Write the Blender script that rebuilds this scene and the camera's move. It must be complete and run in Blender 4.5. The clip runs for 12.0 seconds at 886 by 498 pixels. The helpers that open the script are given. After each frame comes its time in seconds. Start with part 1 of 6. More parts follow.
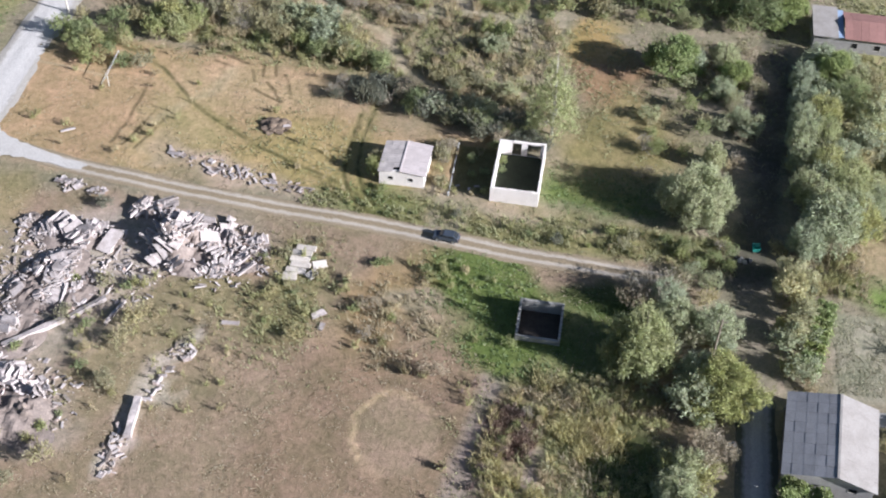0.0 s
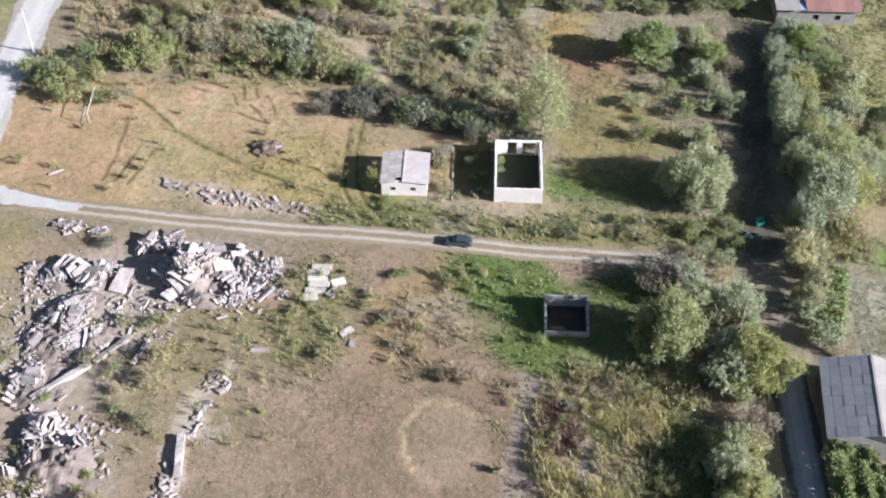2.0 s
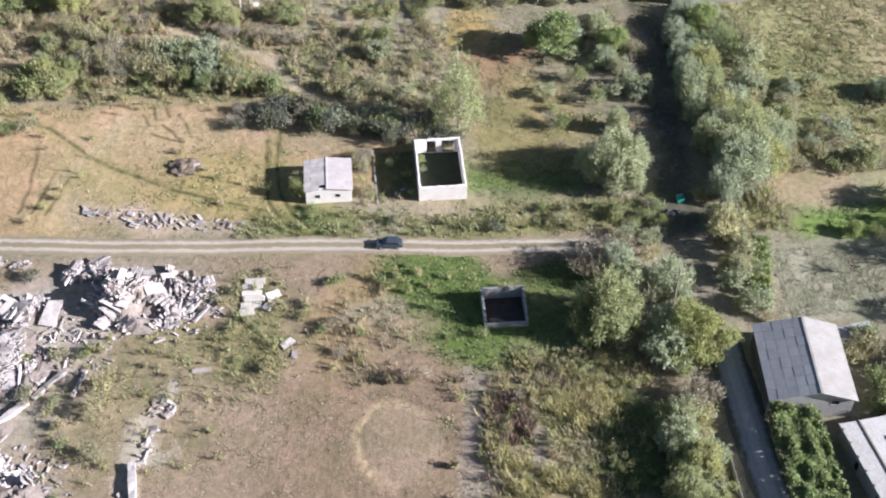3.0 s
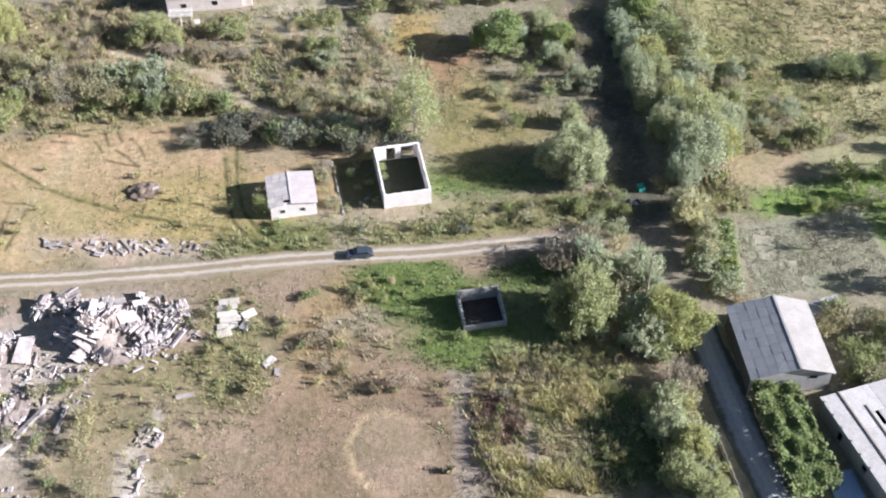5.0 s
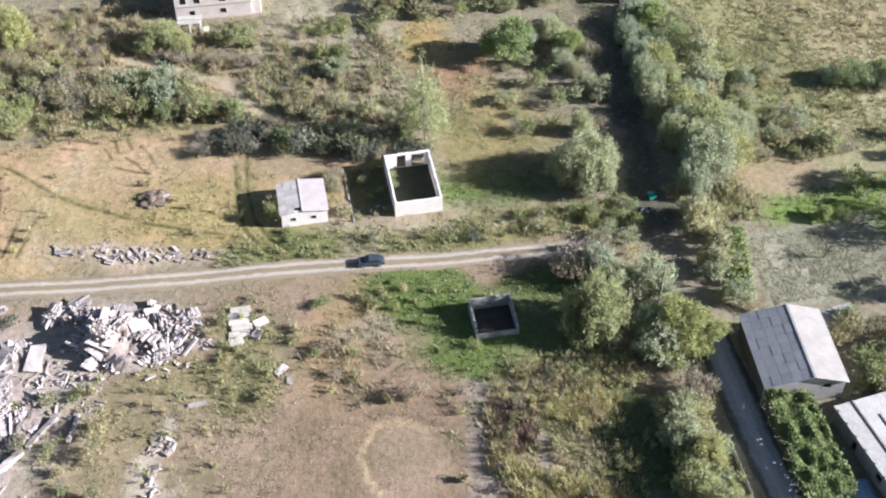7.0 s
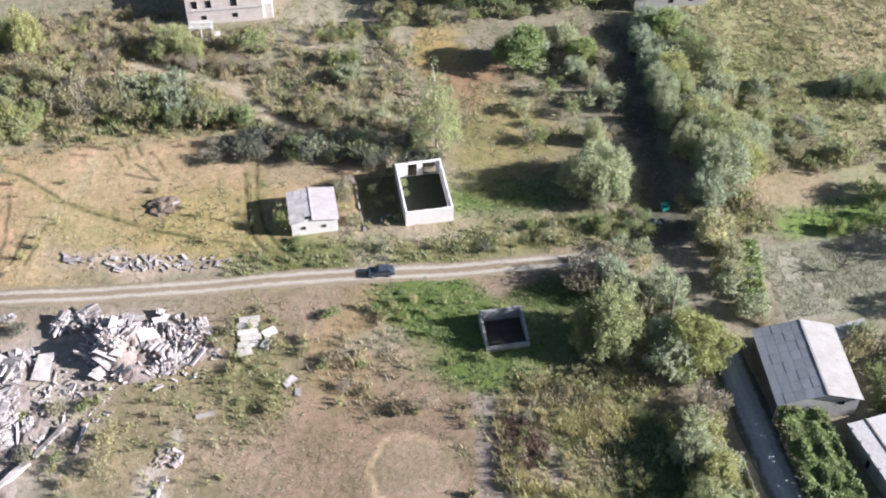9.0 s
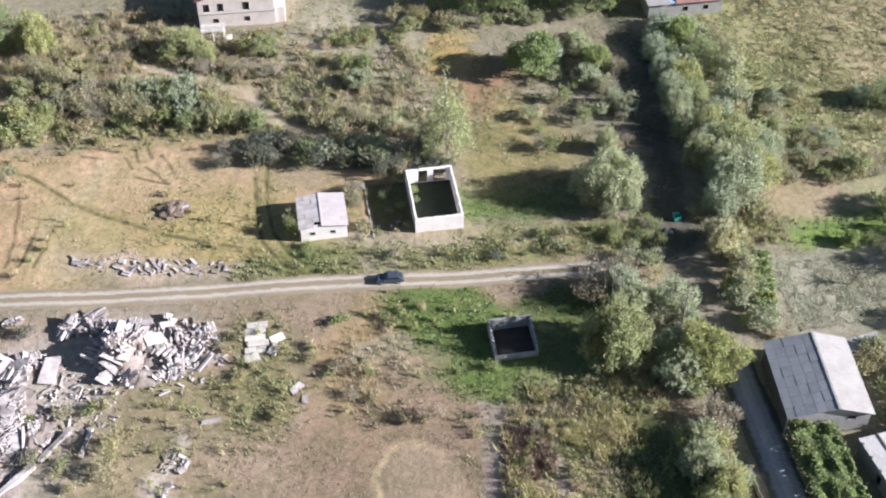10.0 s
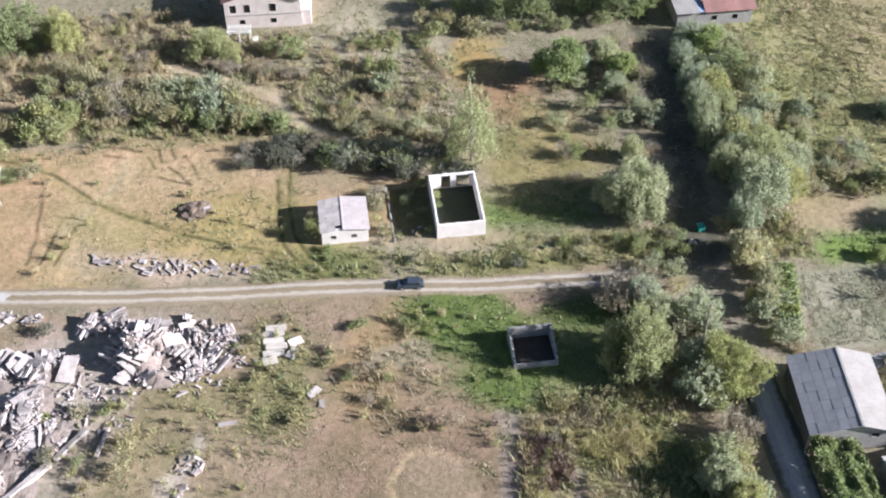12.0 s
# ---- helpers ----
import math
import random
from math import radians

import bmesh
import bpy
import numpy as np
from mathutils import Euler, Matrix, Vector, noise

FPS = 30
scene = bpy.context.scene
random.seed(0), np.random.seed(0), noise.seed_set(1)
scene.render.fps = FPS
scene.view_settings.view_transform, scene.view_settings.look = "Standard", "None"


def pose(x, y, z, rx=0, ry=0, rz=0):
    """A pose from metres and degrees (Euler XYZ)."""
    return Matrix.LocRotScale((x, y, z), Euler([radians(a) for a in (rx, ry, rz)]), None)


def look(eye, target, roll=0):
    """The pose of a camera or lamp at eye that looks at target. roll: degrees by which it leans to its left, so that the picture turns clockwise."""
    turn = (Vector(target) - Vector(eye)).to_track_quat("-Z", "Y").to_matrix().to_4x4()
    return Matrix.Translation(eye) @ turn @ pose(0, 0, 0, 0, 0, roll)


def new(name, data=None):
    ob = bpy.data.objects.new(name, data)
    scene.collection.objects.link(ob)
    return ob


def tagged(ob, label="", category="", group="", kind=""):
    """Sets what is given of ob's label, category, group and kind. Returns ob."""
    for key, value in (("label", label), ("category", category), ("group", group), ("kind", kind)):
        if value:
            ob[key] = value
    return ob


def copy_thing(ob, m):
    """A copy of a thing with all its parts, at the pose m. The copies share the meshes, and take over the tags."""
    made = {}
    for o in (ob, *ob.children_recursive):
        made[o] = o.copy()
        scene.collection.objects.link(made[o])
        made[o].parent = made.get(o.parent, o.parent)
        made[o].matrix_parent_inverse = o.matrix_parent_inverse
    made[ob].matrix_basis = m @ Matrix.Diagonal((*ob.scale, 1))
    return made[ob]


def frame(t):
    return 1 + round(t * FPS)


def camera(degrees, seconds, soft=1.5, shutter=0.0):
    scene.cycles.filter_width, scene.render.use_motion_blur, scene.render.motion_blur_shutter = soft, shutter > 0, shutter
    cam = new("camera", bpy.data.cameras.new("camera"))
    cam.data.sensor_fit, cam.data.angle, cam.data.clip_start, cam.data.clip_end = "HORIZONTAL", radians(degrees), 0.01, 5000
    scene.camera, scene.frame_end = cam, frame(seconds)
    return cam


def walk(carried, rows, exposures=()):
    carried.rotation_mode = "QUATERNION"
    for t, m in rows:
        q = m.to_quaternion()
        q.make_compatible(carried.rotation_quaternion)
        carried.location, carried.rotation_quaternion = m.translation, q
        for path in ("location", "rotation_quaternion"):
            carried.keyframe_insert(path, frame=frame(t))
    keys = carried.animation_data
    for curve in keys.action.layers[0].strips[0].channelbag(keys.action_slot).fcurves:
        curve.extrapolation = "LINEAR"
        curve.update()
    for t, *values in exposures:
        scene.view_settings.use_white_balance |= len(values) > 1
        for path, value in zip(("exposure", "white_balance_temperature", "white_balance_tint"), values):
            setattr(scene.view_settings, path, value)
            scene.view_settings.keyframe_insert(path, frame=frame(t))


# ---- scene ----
# ---------------------------------------------------------------- camera
cam = camera(40.12, 12.0, soft=2.0)
# seconds, eye x y z, yaw to the left from +y, pitch, roll
PATH = [
    (0.0, 13.40, -144.40, 135.23, 8.14, -45.36, 1.84),
    (0.5, 8.40, -144.91, 135.63, 7.27, -45.40, 1.34),
    (1.0, 3.85, -145.30, 135.97, 7.73, -45.43, 0.93),
    (1.5, -0.11, -145.63, 136.13, 5.73, -45.39, 0.50),
    (2.0, -3.48, -146.06, 136.09, 1.84, -45.24, 0.48),
    (2.5, -6.44, -146.60, 136.11, -1.21, -45.12, 0.33),
    (3.0, -9.24, -146.89, 136.08, -5.19, -44.99, 0.34),
    (3.2, -10.30, -146.90, 136.12, -6.15, -44.98, 0.28),
    (4.8, -16.56, -145.65, 137.18, -10.46, -45.08, -0.16),
    (5.0, -16.97, -145.46, 137.25, -10.47, -45.08, -0.17),
    (5.5, -17.86, -145.04, 137.35, -10.52, -45.05, -0.13),
    (6.0, -18.31, -144.90, 137.47, -10.56, -45.00, -0.08),
    (6.5, -18.63, -144.79, 137.42, -10.56, -44.92, -0.10),
    (7.0, -18.93, -144.62, 137.35, -10.58, -44.82, -0.06),
    (9.0, -18.47, -142.10, 137.96, -9.87, -44.99, -0.07),
    (9.5, -18.21, -141.31, 137.88, -9.42, -44.87, 0.04),
    (10.0, -17.88, -140.89, 137.69, -9.07, -44.86, 0.04),
    (10.5, -17.54, -140.64, 137.44, -8.55, -44.80, 0.03),
    (11.0, -17.36, -140.39, 137.31, -8.16, -44.77, 0.02),
    (11.5, -17.30, -140.15, 137.22, -7.81, -44.71, 0.03),
    (12.0, -17.18, -139.96, 137.00, -7.42, -44.64, 0.04),
]


def flight_row(t, x, y, z, yaw, pitch, roll):
    a, p = radians(yaw), radians(pitch)
    ahead = Vector((-math.sin(a) * math.cos(p), math.cos(a) * math.cos(p), math.sin(p)))
    eye = Vector((x, y, z))
    return t, look(eye, eye + ahead * 100, roll)


walk(cam, [flight_row(*row) for row in PATH], exposures=[(0.0, 1.08, 5800, 13), (1.5, 1.16, 5800, 13), (2.5, 1.26, 5800, 13), (5.0, 1.42, 5800, 13), (9.0, 1.38, 5800, 13), (12.0, 1.34, 5800, 13)])

# ---------------------------------------------------------------- light
SUN_AZ, SUN_EL = radians(-15), radians(22.5)  # azimuth from +x, elevation
world = bpy.data.worlds.new("sky")
scene.world = world
world.use_nodes = True
wn = world.node_tree
sky = wn.nodes.new("ShaderNodeTexSky")
sky.sky_type, sky.sun_disc = "NISHITA", False
sky.sun_elevation, sky.sun_rotation = SUN_EL, math.pi / 2 - SUN_AZ
wn.nodes["Background"].inputs["Strength"].default_value = 0.034
wn.links.new(sky.outputs[0], wn.nodes["Background"].inputs["Color"])
sun_dir = Vector((math.cos(SUN_AZ) * math.cos(SUN_EL), math.sin(SUN_AZ) * math.cos(SUN_EL), math.sin(SUN_EL)))
sun_data = bpy.data.lights.new("sun", "SUN")
sun_data.energy, sun_data.angle, sun_data.color = 5.0, radians(0.6), (1.0, 0.95, 0.9)
sun = new("sun", sun_data)
sun.matrix_world = look(sun_dir * 300, (0, 0, 0))


# ---------------------------------------------------------------- materials
def nodes_of(name):
    m = bpy.data.materials.new(name)
    m.use_nodes = True
    nt = m.node_tree
    return m, nt, nt.nodes["Principled BSDF"]


def add(nt, kind, **values):
    n = nt.nodes.new("ShaderNode" + kind)
    for key, value in values.items():
        n.inputs[key].default_value = value
    return n


def noise_node(nt, scale, detail=4, rough=0.6, vec=None):
    n = add(nt, "TexNoise", Scale=scale, Detail=detail, Roughness=rough)
    if vec is not None:
        nt.links.new(vec, n.inputs["Vector"])
    return n


def ramp(nt, src, stops):
    r = nt.nodes.new("ShaderNodeValToRGB")
    e = r.color_ramp.elements
    e[0].position, e[0].color = stops[0][0], (*stops[0][1], 1)
    e[1].position, e[1].color = stops[-1][0], (*stops[-1][1], 1)
    for p, c in stops[1:-1]:
        q = e.new(p)
        q.color = (*c, 1)
    nt.links.new(src, r.inputs[0])
    return r


def mix(nt, mode, fac, a, b):
    m = nt.nodes.new("ShaderNodeMix")
    m.data_type, m.blend_type = "RGBA", mode
    for sock, v in ((m.inputs[0], fac), (m.inputs[6], a), (m.inputs[7], b)):
        if hasattr(v, "is_output"):
            nt.links.new(v, sock)
        elif isinstance(v, tuple):
            sock.default_value = (*v, 1) if len(v) == 3 else v
        else:
            sock.default_value = v
    return m.outputs[2]


def grey(v):
    return (v, v, v)


def surface(name, base, dark, rough=0.85, scale=1.5, fine=12.0, bump=0.3, metal=0.0, per_object=0.15, stain=0.6):
    """A weathered surface: base colour with large stains towards dark, fine grain, bump and a little change per object."""
    m, nt, b = nodes_of(name)
    co = nt.nodes.new("ShaderNodeTexCoord").outputs["Object"]
    big, small = noise_node(nt, scale, 5, 0.65, co), noise_node(nt, fine, 4, 0.7, co)
    st = ramp(nt, big.outputs[0], [(0.42, grey(0)), (0.72, grey(stain))])
    c = mix(nt, "MIX", st.outputs[0], base, dark)
    gr = ramp(nt, small.outputs[0], [(0.3, grey(0.72)), (0.7, grey(1.2))])
    c = mix(nt, "MULTIPLY", 1.0, c, gr.outputs[0])
    info = nt.nodes.new("ShaderNodeObjectInfo")
    var = ramp(nt, info.outputs["Random"], [(0.0, grey(1 - per_object)), (1.0, grey(1 + per_object))])
    c = mix(nt, "MULTIPLY", 1.0, c, var.outputs[0])
    nt.links.new(c, b.inputs["Base Color"])
    b.inputs["Roughness"].default_value, b.inputs["Metallic"].default_value = rough, metal
    bp = add(nt, "Bump", Strength=bump, Distance=0.05)
    nt.links.new(small.outputs[0], bp.inputs["Height"])
    nt.links.new(bp.outputs[0], b.inputs["Normal"])
    return m


def leaf_material(name, light, dark, trans=0.38, blotch=0.5):
    """Leaves: change of tone per leaf, per plant and over the crown, with some light passing through."""
    m, nt, b = nodes_of(name)
    out = nt.nodes["Material Output"]
    geo = nt.nodes.new("ShaderNodeNewGeometry")
    info = nt.nodes.new("ShaderNodeObjectInfo")
    co = nt.nodes.new("ShaderNodeTexCoord").outputs["Object"]
    lo = tuple(d + (l - d) * 0.32 for d, l in zip(dark, light))
    hi = tuple(d + (l - d) * 0.88 for d, l in zip(dark, light))
    per = ramp(nt, geo.outputs["Random Per Island"], [(0.0, lo), (1.0, hi)])
    big = noise_node(nt, blotch, 3, 0.55, co)
    br = ramp(nt, big.outputs[0], [(0.3, (0.76, 0.7, 0.66)), (0.7, (1.18, 1.2, 1.14))])
    c = mix(nt, "MULTIPLY", 1.0, per.outputs[0], br.outputs[0])
    mid = noise_node(nt, 1.7, 2, 0.5, co)
    mr = ramp(nt, mid.outputs[0], [(0.32, grey(0.84)), (0.68, grey(1.12))])
    c = mix(nt, "MULTIPLY", 1.0, c, mr.outputs[0])
    pl = ramp(nt, info.outputs["Random"], [(0.0, (0.84, 0.89, 0.95)), (0.5, (0.96, 0.98, 0.96)), (1.0, (1.06, 1.03, 0.9))])
    c = mix(nt, "MULTIPLY", 1.0, c, pl.outputs[0])
    nt.links.new(c, b.inputs["Base Color"])
    b.inputs["Roughness"].default_value = 0.6
    tr = nt.nodes.new("ShaderNodeBsdfTranslucent")
    nt.links.new(c, tr.inputs["Color"])
    ms = nt.nodes.new("ShaderNodeMixShader")
    ms.inputs[0].default_value = trans
    nt.links.new(b.outputs[0], ms.inputs[1])
    nt.links.new(tr.outputs[0], ms.inputs[2])
    nt.links.new(ms.outputs[0], out.inputs["Surface"])
    return m


def ground_material():
    """Soil and turf: the kind of ground, with some shade in its colour, comes with the sheet, the grain from three
    sizes of noise.
    """
    m, nt, b = nodes_of("ground_soil_and_shade")
    co = nt.nodes.new("ShaderNodeNewGeometry").outputs["Position"]
    at = nt.nodes.new("ShaderNodeAttribute")
    at.attribute_name = "soil"
    n1, n2, n3 = noise_node(nt, 0.16, 5, 0.6, co), noise_node(nt, 0.9, 5, 0.7, co), noise_node(nt, 4.5, 4, 0.75, co)
    r1 = ramp(nt, n1.outputs[0], [(0.3, (0.78, 0.84, 0.72)), (0.7, (1.18, 1.12, 1.12))])
    r2 = ramp(nt, n2.outputs[0], [(0.3, (0.74, 0.77, 0.7)), (0.7, (1.22, 1.19, 1.18))])
    r3 = ramp(nt, n3.outputs[0], [(0.3, grey(0.74)), (0.7, grey(1.22))])
    c = mix(nt, "MULTIPLY", 1.0, at.outputs[0], r1.outputs[0])
    c = mix(nt, "MULTIPLY", 1.0, c, r2.outputs[0])
    c = mix(nt, "MULTIPLY", 1.0, c, r3.outputs[0])
    nt.links.new(c, b.inputs["Base Color"])
    b.inputs["Roughness"].default_value = 0.95
    b.inputs["Specular IOR Level"].default_value = 0.1
    h = mix(nt, "ADD", 0.35, n2.outputs[0], n3.outputs[0])
    bp = add(nt, "Bump", Strength=0.65, Distance=0.22)
    nt.links.new(h, bp.inputs["Height"])
    nt.links.new(bp.outputs[0], b.inputs["Normal"])
    return m


def road_material(name, track, verge, centre, gauge=0.32, edge=0.52):
    """A track: two worn wheel lines, a weedy middle and ragged edges, across a width given by the attribute 'across' (-1 to 1)."""
    m, nt, b = nodes_of(name)
    co = nt.nodes.new("ShaderNodeNewGeometry").outputs["Position"]
    at = nt.nodes.new("ShaderNodeAttribute")
    at.attribute_name = "across"
    n1, n2 = noise_node(nt, 0.7, 5, 0.65, co), noise_node(nt, 5.0, 4, 0.7, co)
    ma = nt.nodes.new("ShaderNodeMath")
    ma.operation = "ABSOLUTE"
    nt.links.new(at.outputs["Fac"], ma.inputs[0])
    mb = nt.nodes.new("ShaderNodeMath")
    mb.operation = "MULTIPLY_ADD"
    nt.links.new(n1.outputs[0], mb.inputs[0])
    mb.inputs[1].default_value = 0.5
    nt.links.new(ma.outputs[0], mb.inputs[2])
    r = ramp(nt, mb.outputs[0], [(0.25 + gauge * 0.6, centre), (0.25 + gauge, track), (0.25 + edge, track), (0.99, verge)])
    g = ramp(nt, n2.outputs[0], [(0.3, grey(0.75)), (0.7, grey(1.2))])
    c = mix(nt, "MULTIPLY", 1.0, r.outputs[0], g.outputs[0])
    nt.links.new(c, b.inputs["Base Color"])
    b.inputs["Roughness"].default_value = 0.95
    b.inputs["Specular IOR Level"].default_value = 0.15
    bp = add(nt, "Bump", Strength=0.5, Distance=0.1)
    nt.links.new(n2.outputs[0], bp.inputs["Height"])
    nt.links.new(bp.outputs[0], b.inputs["Normal"])
    return m


M_GROUND = ground_material()
M_DIRT = road_material("dirt_track", (0.46, 0.405, 0.335), (0.29, 0.235, 0.16), (0.28, 0.225, 0.15))
M_GRAVEL = road_material("white_gravel", (0.57, 0.545, 0.52), (0.42, 0.39, 0.35), (0.59, 0.565, 0.54), 0.2, 0.6)
M_LANE = road_material("worn_asphalt", (0.33, 0.335, 0.35), (0.1, 0.105, 0.085), (0.42, 0.42, 0.43), 0.3, 0.5)
M_PLASTER = surface("white_plaster", (0.85, 0.79, 0.755), (0.6, 0.54, 0.49), 0.9, 0.6, 8, 0.2, per_object=0.05, stain=0.45)
M_FLATROOF = surface("dusty_flat_roof", (0.52, 0.49, 0.47), (0.38, 0.34, 0.32), 0.92, 0.5, 5, 0.3, per_object=0.08)
M_PINK = surface("pale_pink_plaster", (0.74, 0.65, 0.6), (0.52, 0.44, 0.4), 0.9, 0.5, 8, 0.2)
M_CONCRETE = surface("weathered_concrete", (0.372, 0.360, 0.341), (0.211, 0.198, 0.180), 0.92, 0.8, 7, 0.4)
M_RUBBLE = surface("broken_concrete", (0.47, 0.42, 0.405), (0.25, 0.205, 0.18), 0.95, 0.7, 6, 0.5, per_object=0.32, stain=0.8)
M_DEBRIS = surface("crushed_rubble", (0.25, 0.205, 0.18), (0.16, 0.125, 0.1), 0.95, 0.5, 3, 0.9)
M_SLAB = surface("cream_concrete", (0.6, 0.545, 0.485), (0.4, 0.345, 0.28), 0.9, 0.8, 7, 0.3)
M_SAND = surface("pale_sand", (0.5, 0.47, 0.43), (0.4, 0.36, 0.31), 0.95, 0.8, 6, 0.3)
M_APRON = surface("dusty_gravel", (0.55, 0.525, 0.495), (0.47, 0.44, 0.41), 0.95, 0.6, 5, 0.4)
M_HEAP = surface("dark_heap_earth", (0.2, 0.15, 0.11), (0.08, 0.06, 0.045), 0.95, 0.9, 4, 0.9)
# near-black wall colour that holds the shade of the shed's unlit side
M_SHADED_SIDE = surface("shade_dark_side", (0.11, 0.1, 0.09), (0.06, 0.055, 0.05), 0.9, 1.2, 14, 0.3)
M_STUCCO = surface("dusty_grey_stucco", (0.44, 0.42, 0.4), (0.3, 0.27, 0.25), 0.9, 0.6, 8, 0.3)
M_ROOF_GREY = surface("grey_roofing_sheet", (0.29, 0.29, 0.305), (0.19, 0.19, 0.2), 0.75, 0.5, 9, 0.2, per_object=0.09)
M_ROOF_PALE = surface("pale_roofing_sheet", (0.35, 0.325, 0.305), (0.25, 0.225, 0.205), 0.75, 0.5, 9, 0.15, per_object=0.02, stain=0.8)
M_ROOF_DULL = surface("dull_pinkish_sheet", (0.62, 0.555, 0.52), (0.36, 0.315, 0.3), 0.8, 0.6, 9, 0.2, per_object=0.12)
M_ROOF_PINK = surface("pinkish_asbestos_sheet", (0.5, 0.445, 0.435), (0.38, 0.33, 0.32), 0.8, 0.5, 9, 0.15, per_object=0.06)
M_ROOF_RED = surface("faded_red_roof", (0.315, 0.165, 0.143), (0.225, 0.120, 0.105), 0.8, 0.6, 9, 0.2)
M_WOOD = surface("weathered_wood", (0.3, 0.25, 0.2), (0.15, 0.12, 0.1), 0.9, 1.2, 14, 0.3)
M_PALE_WOOD = surface("bleached_wood", (0.442, 0.423, 0.390), (0.260, 0.240, 0.215), 0.9, 1.2, 14, 0.3)
M_WHITE_WOOD = surface("white_painted_wood", (0.74, 0.72, 0.68), (0.5, 0.46, 0.42), 0.8, 1.2, 14, 0.2)
M_DARK = surface("dark_interior", (0.03, 0.03, 0.03), (0.02, 0.02, 0.02), 0.9)
M_BARK = surface("bark", (0.22, 0.18, 0.14), (0.1, 0.08, 0.06), 0.95, 2, 12, 0.6)
M_PALE_BARK = surface("pale_bark", (0.55, 0.52, 0.46), (0.3, 0.27, 0.22), 0.9, 2, 12, 0.4)
M_METAL = surface("grey_metal", (0.45, 0.46, 0.47), (0.3, 0.28, 0.26), 0.5, 2, 12, 0.1, metal=0.6)
M_WHITE_METAL = surface("white_painted_metal", (0.600, 0.600, 0.585), (0.413, 0.375, 0.338), 0.5, 2, 12, 0.1)
M_TURQUOISE = surface("turquoise_paint", (0.03, 0.24, 0.2), (0.02, 0.15, 0.13), 0.5, 2, 12, 0.1)
# weeds on a floor, darkened almost to black for the shade between walls
M_SHADED_WEEDS = surface("shade_dark_weedy_floor", (0.03, 0.038, 0.02), (0.015, 0.018, 0.01), 0.95, 0.8, 5, 0.8)
# earth floors indoors, with the dimness of the interior in their colour
M_SHADED_EARTH = surface("shade_dark_earth", (0.06, 0.05, 0.04), (0.025, 0.02, 0.018), 0.95, 0.8, 5, 0.8)
M_TARP = surface("pale_blue_sheeting", (0.34, 0.44, 0.6), (0.22, 0.3, 0.42), 0.5, 0.6, 5, 0.4)

L_WILLOW = leaf_material("silver_green_leaves", (0.6, 0.64, 0.45), (0.25, 0.275, 0.18))
L_GREEN = leaf_material("green_leaves", (0.45, 0.5, 0.25), (0.19, 0.23, 0.105))
L_YELLOW = leaf_material("yellow_green_leaves", (0.56, 0.57, 0.26), (0.24, 0.26, 0.11))
L_SOFT = leaf_material("soft_green_leaves", (0.58, 0.59, 0.32), (0.23, 0.25, 0.115))
L_PALE = leaf_material("pale_feathery_leaves", (0.63, 0.62, 0.42), (0.36, 0.36, 0.22))
L_POPLAR = leaf_material("pale_poplar_leaves", (0.5, 0.55, 0.33), (0.25, 0.28, 0.16))
L_BRIGHT = leaf_material("fresh_green_leaves", (0.47, 0.54, 0.24), (0.2, 0.25, 0.1))
L_OLIVE = leaf_material("olive_scrub_leaves", (0.57, 0.535, 0.345), (0.28, 0.265, 0.165))
L_DRY = leaf_material("dry_twigs", (0.53, 0.47, 0.385), (0.27, 0.235, 0.19), 0.2)
L_THORN = leaf_material("dark_thorn_leaves", (0.27, 0.28, 0.22), (0.1, 0.11, 0.085), 0.25)
L_BROWN = leaf_material("brown_withered_stalks", (0.24, 0.165, 0.135), (0.11, 0.075, 0.065), 0.1)
L_VINE = leaf_material("vine_leaves", (0.35, 0.41, 0.16), (0.115, 0.16, 0.055))
L_CROP = leaf_material("pale_crop_leaves", (0.46, 0.45, 0.36), (0.36, 0.355, 0.27), 0.3)
L_STRAW = leaf_material("dry_grass_blades", (0.55, 0.47, 0.325), (0.3, 0.25, 0.16), 0.3, 0.3)
L_TURF = leaf_material("green_grass_blades", (0.26, 0.345, 0.14), (0.12, 0.17, 0.065), 0.3, 0.3)
L_GOLD = leaf_material("golden_grass_blades", (0.64, 0.56, 0.29), (0.31, 0.28, 0.13), 0.3, 0.4)
L_MEADOW = leaf_material("yellowish_meadow_blades", (0.56, 0.5, 0.3), (0.3, 0.275, 0.15), 0.3, 0.3)
L_WEED = leaf_material("olive_weed_blades", (0.48, 0.47, 0.25), (0.22, 0.225, 0.11), 0.3, 0.3)


def chunk_material():
    """Small broken pieces: each piece has its own tone of pale grey, white or dusty brown."""
    m, nt, b = nodes_of("rubble_chunks")
    geo = nt.nodes.new("ShaderNodeNewGeometry")
    per = ramp(nt, geo.outputs["Random Per Island"], [(0.0, (0.22, 0.18, 0.15)), (0.35, (0.4, 0.355, 0.33)), (0.8, (0.6, 0.54, 0.52)), (1.0, (0.4, 0.29, 0.24))])
    n = noise_node(nt, 5, 4, 0.7, geo.outputs["Position"])
    g = ramp(nt, n.outputs[0], [(0.3, grey(0.75)), (0.7, grey(1.1))])
    nt.links.new(mix(nt, "MULTIPLY", 1.0, per.outputs[0], g.outputs[0]), b.inputs["Base Color"])
    b.inputs["Roughness"].default_value = 0.95
    return m


M_CHUNKS = chunk_material()


# ---------------------------------------------------------------- building blocks
def part(name, bm, material, parent=None, label="", kind=""):
    me = bpy.data.meshes.new(name)
    bm.to_mesh(me)
    bm.free()
    me.materials.append(material)
    ob = new(name, me)
    ob.parent = parent
    return tagged(ob, label, kind=kind)


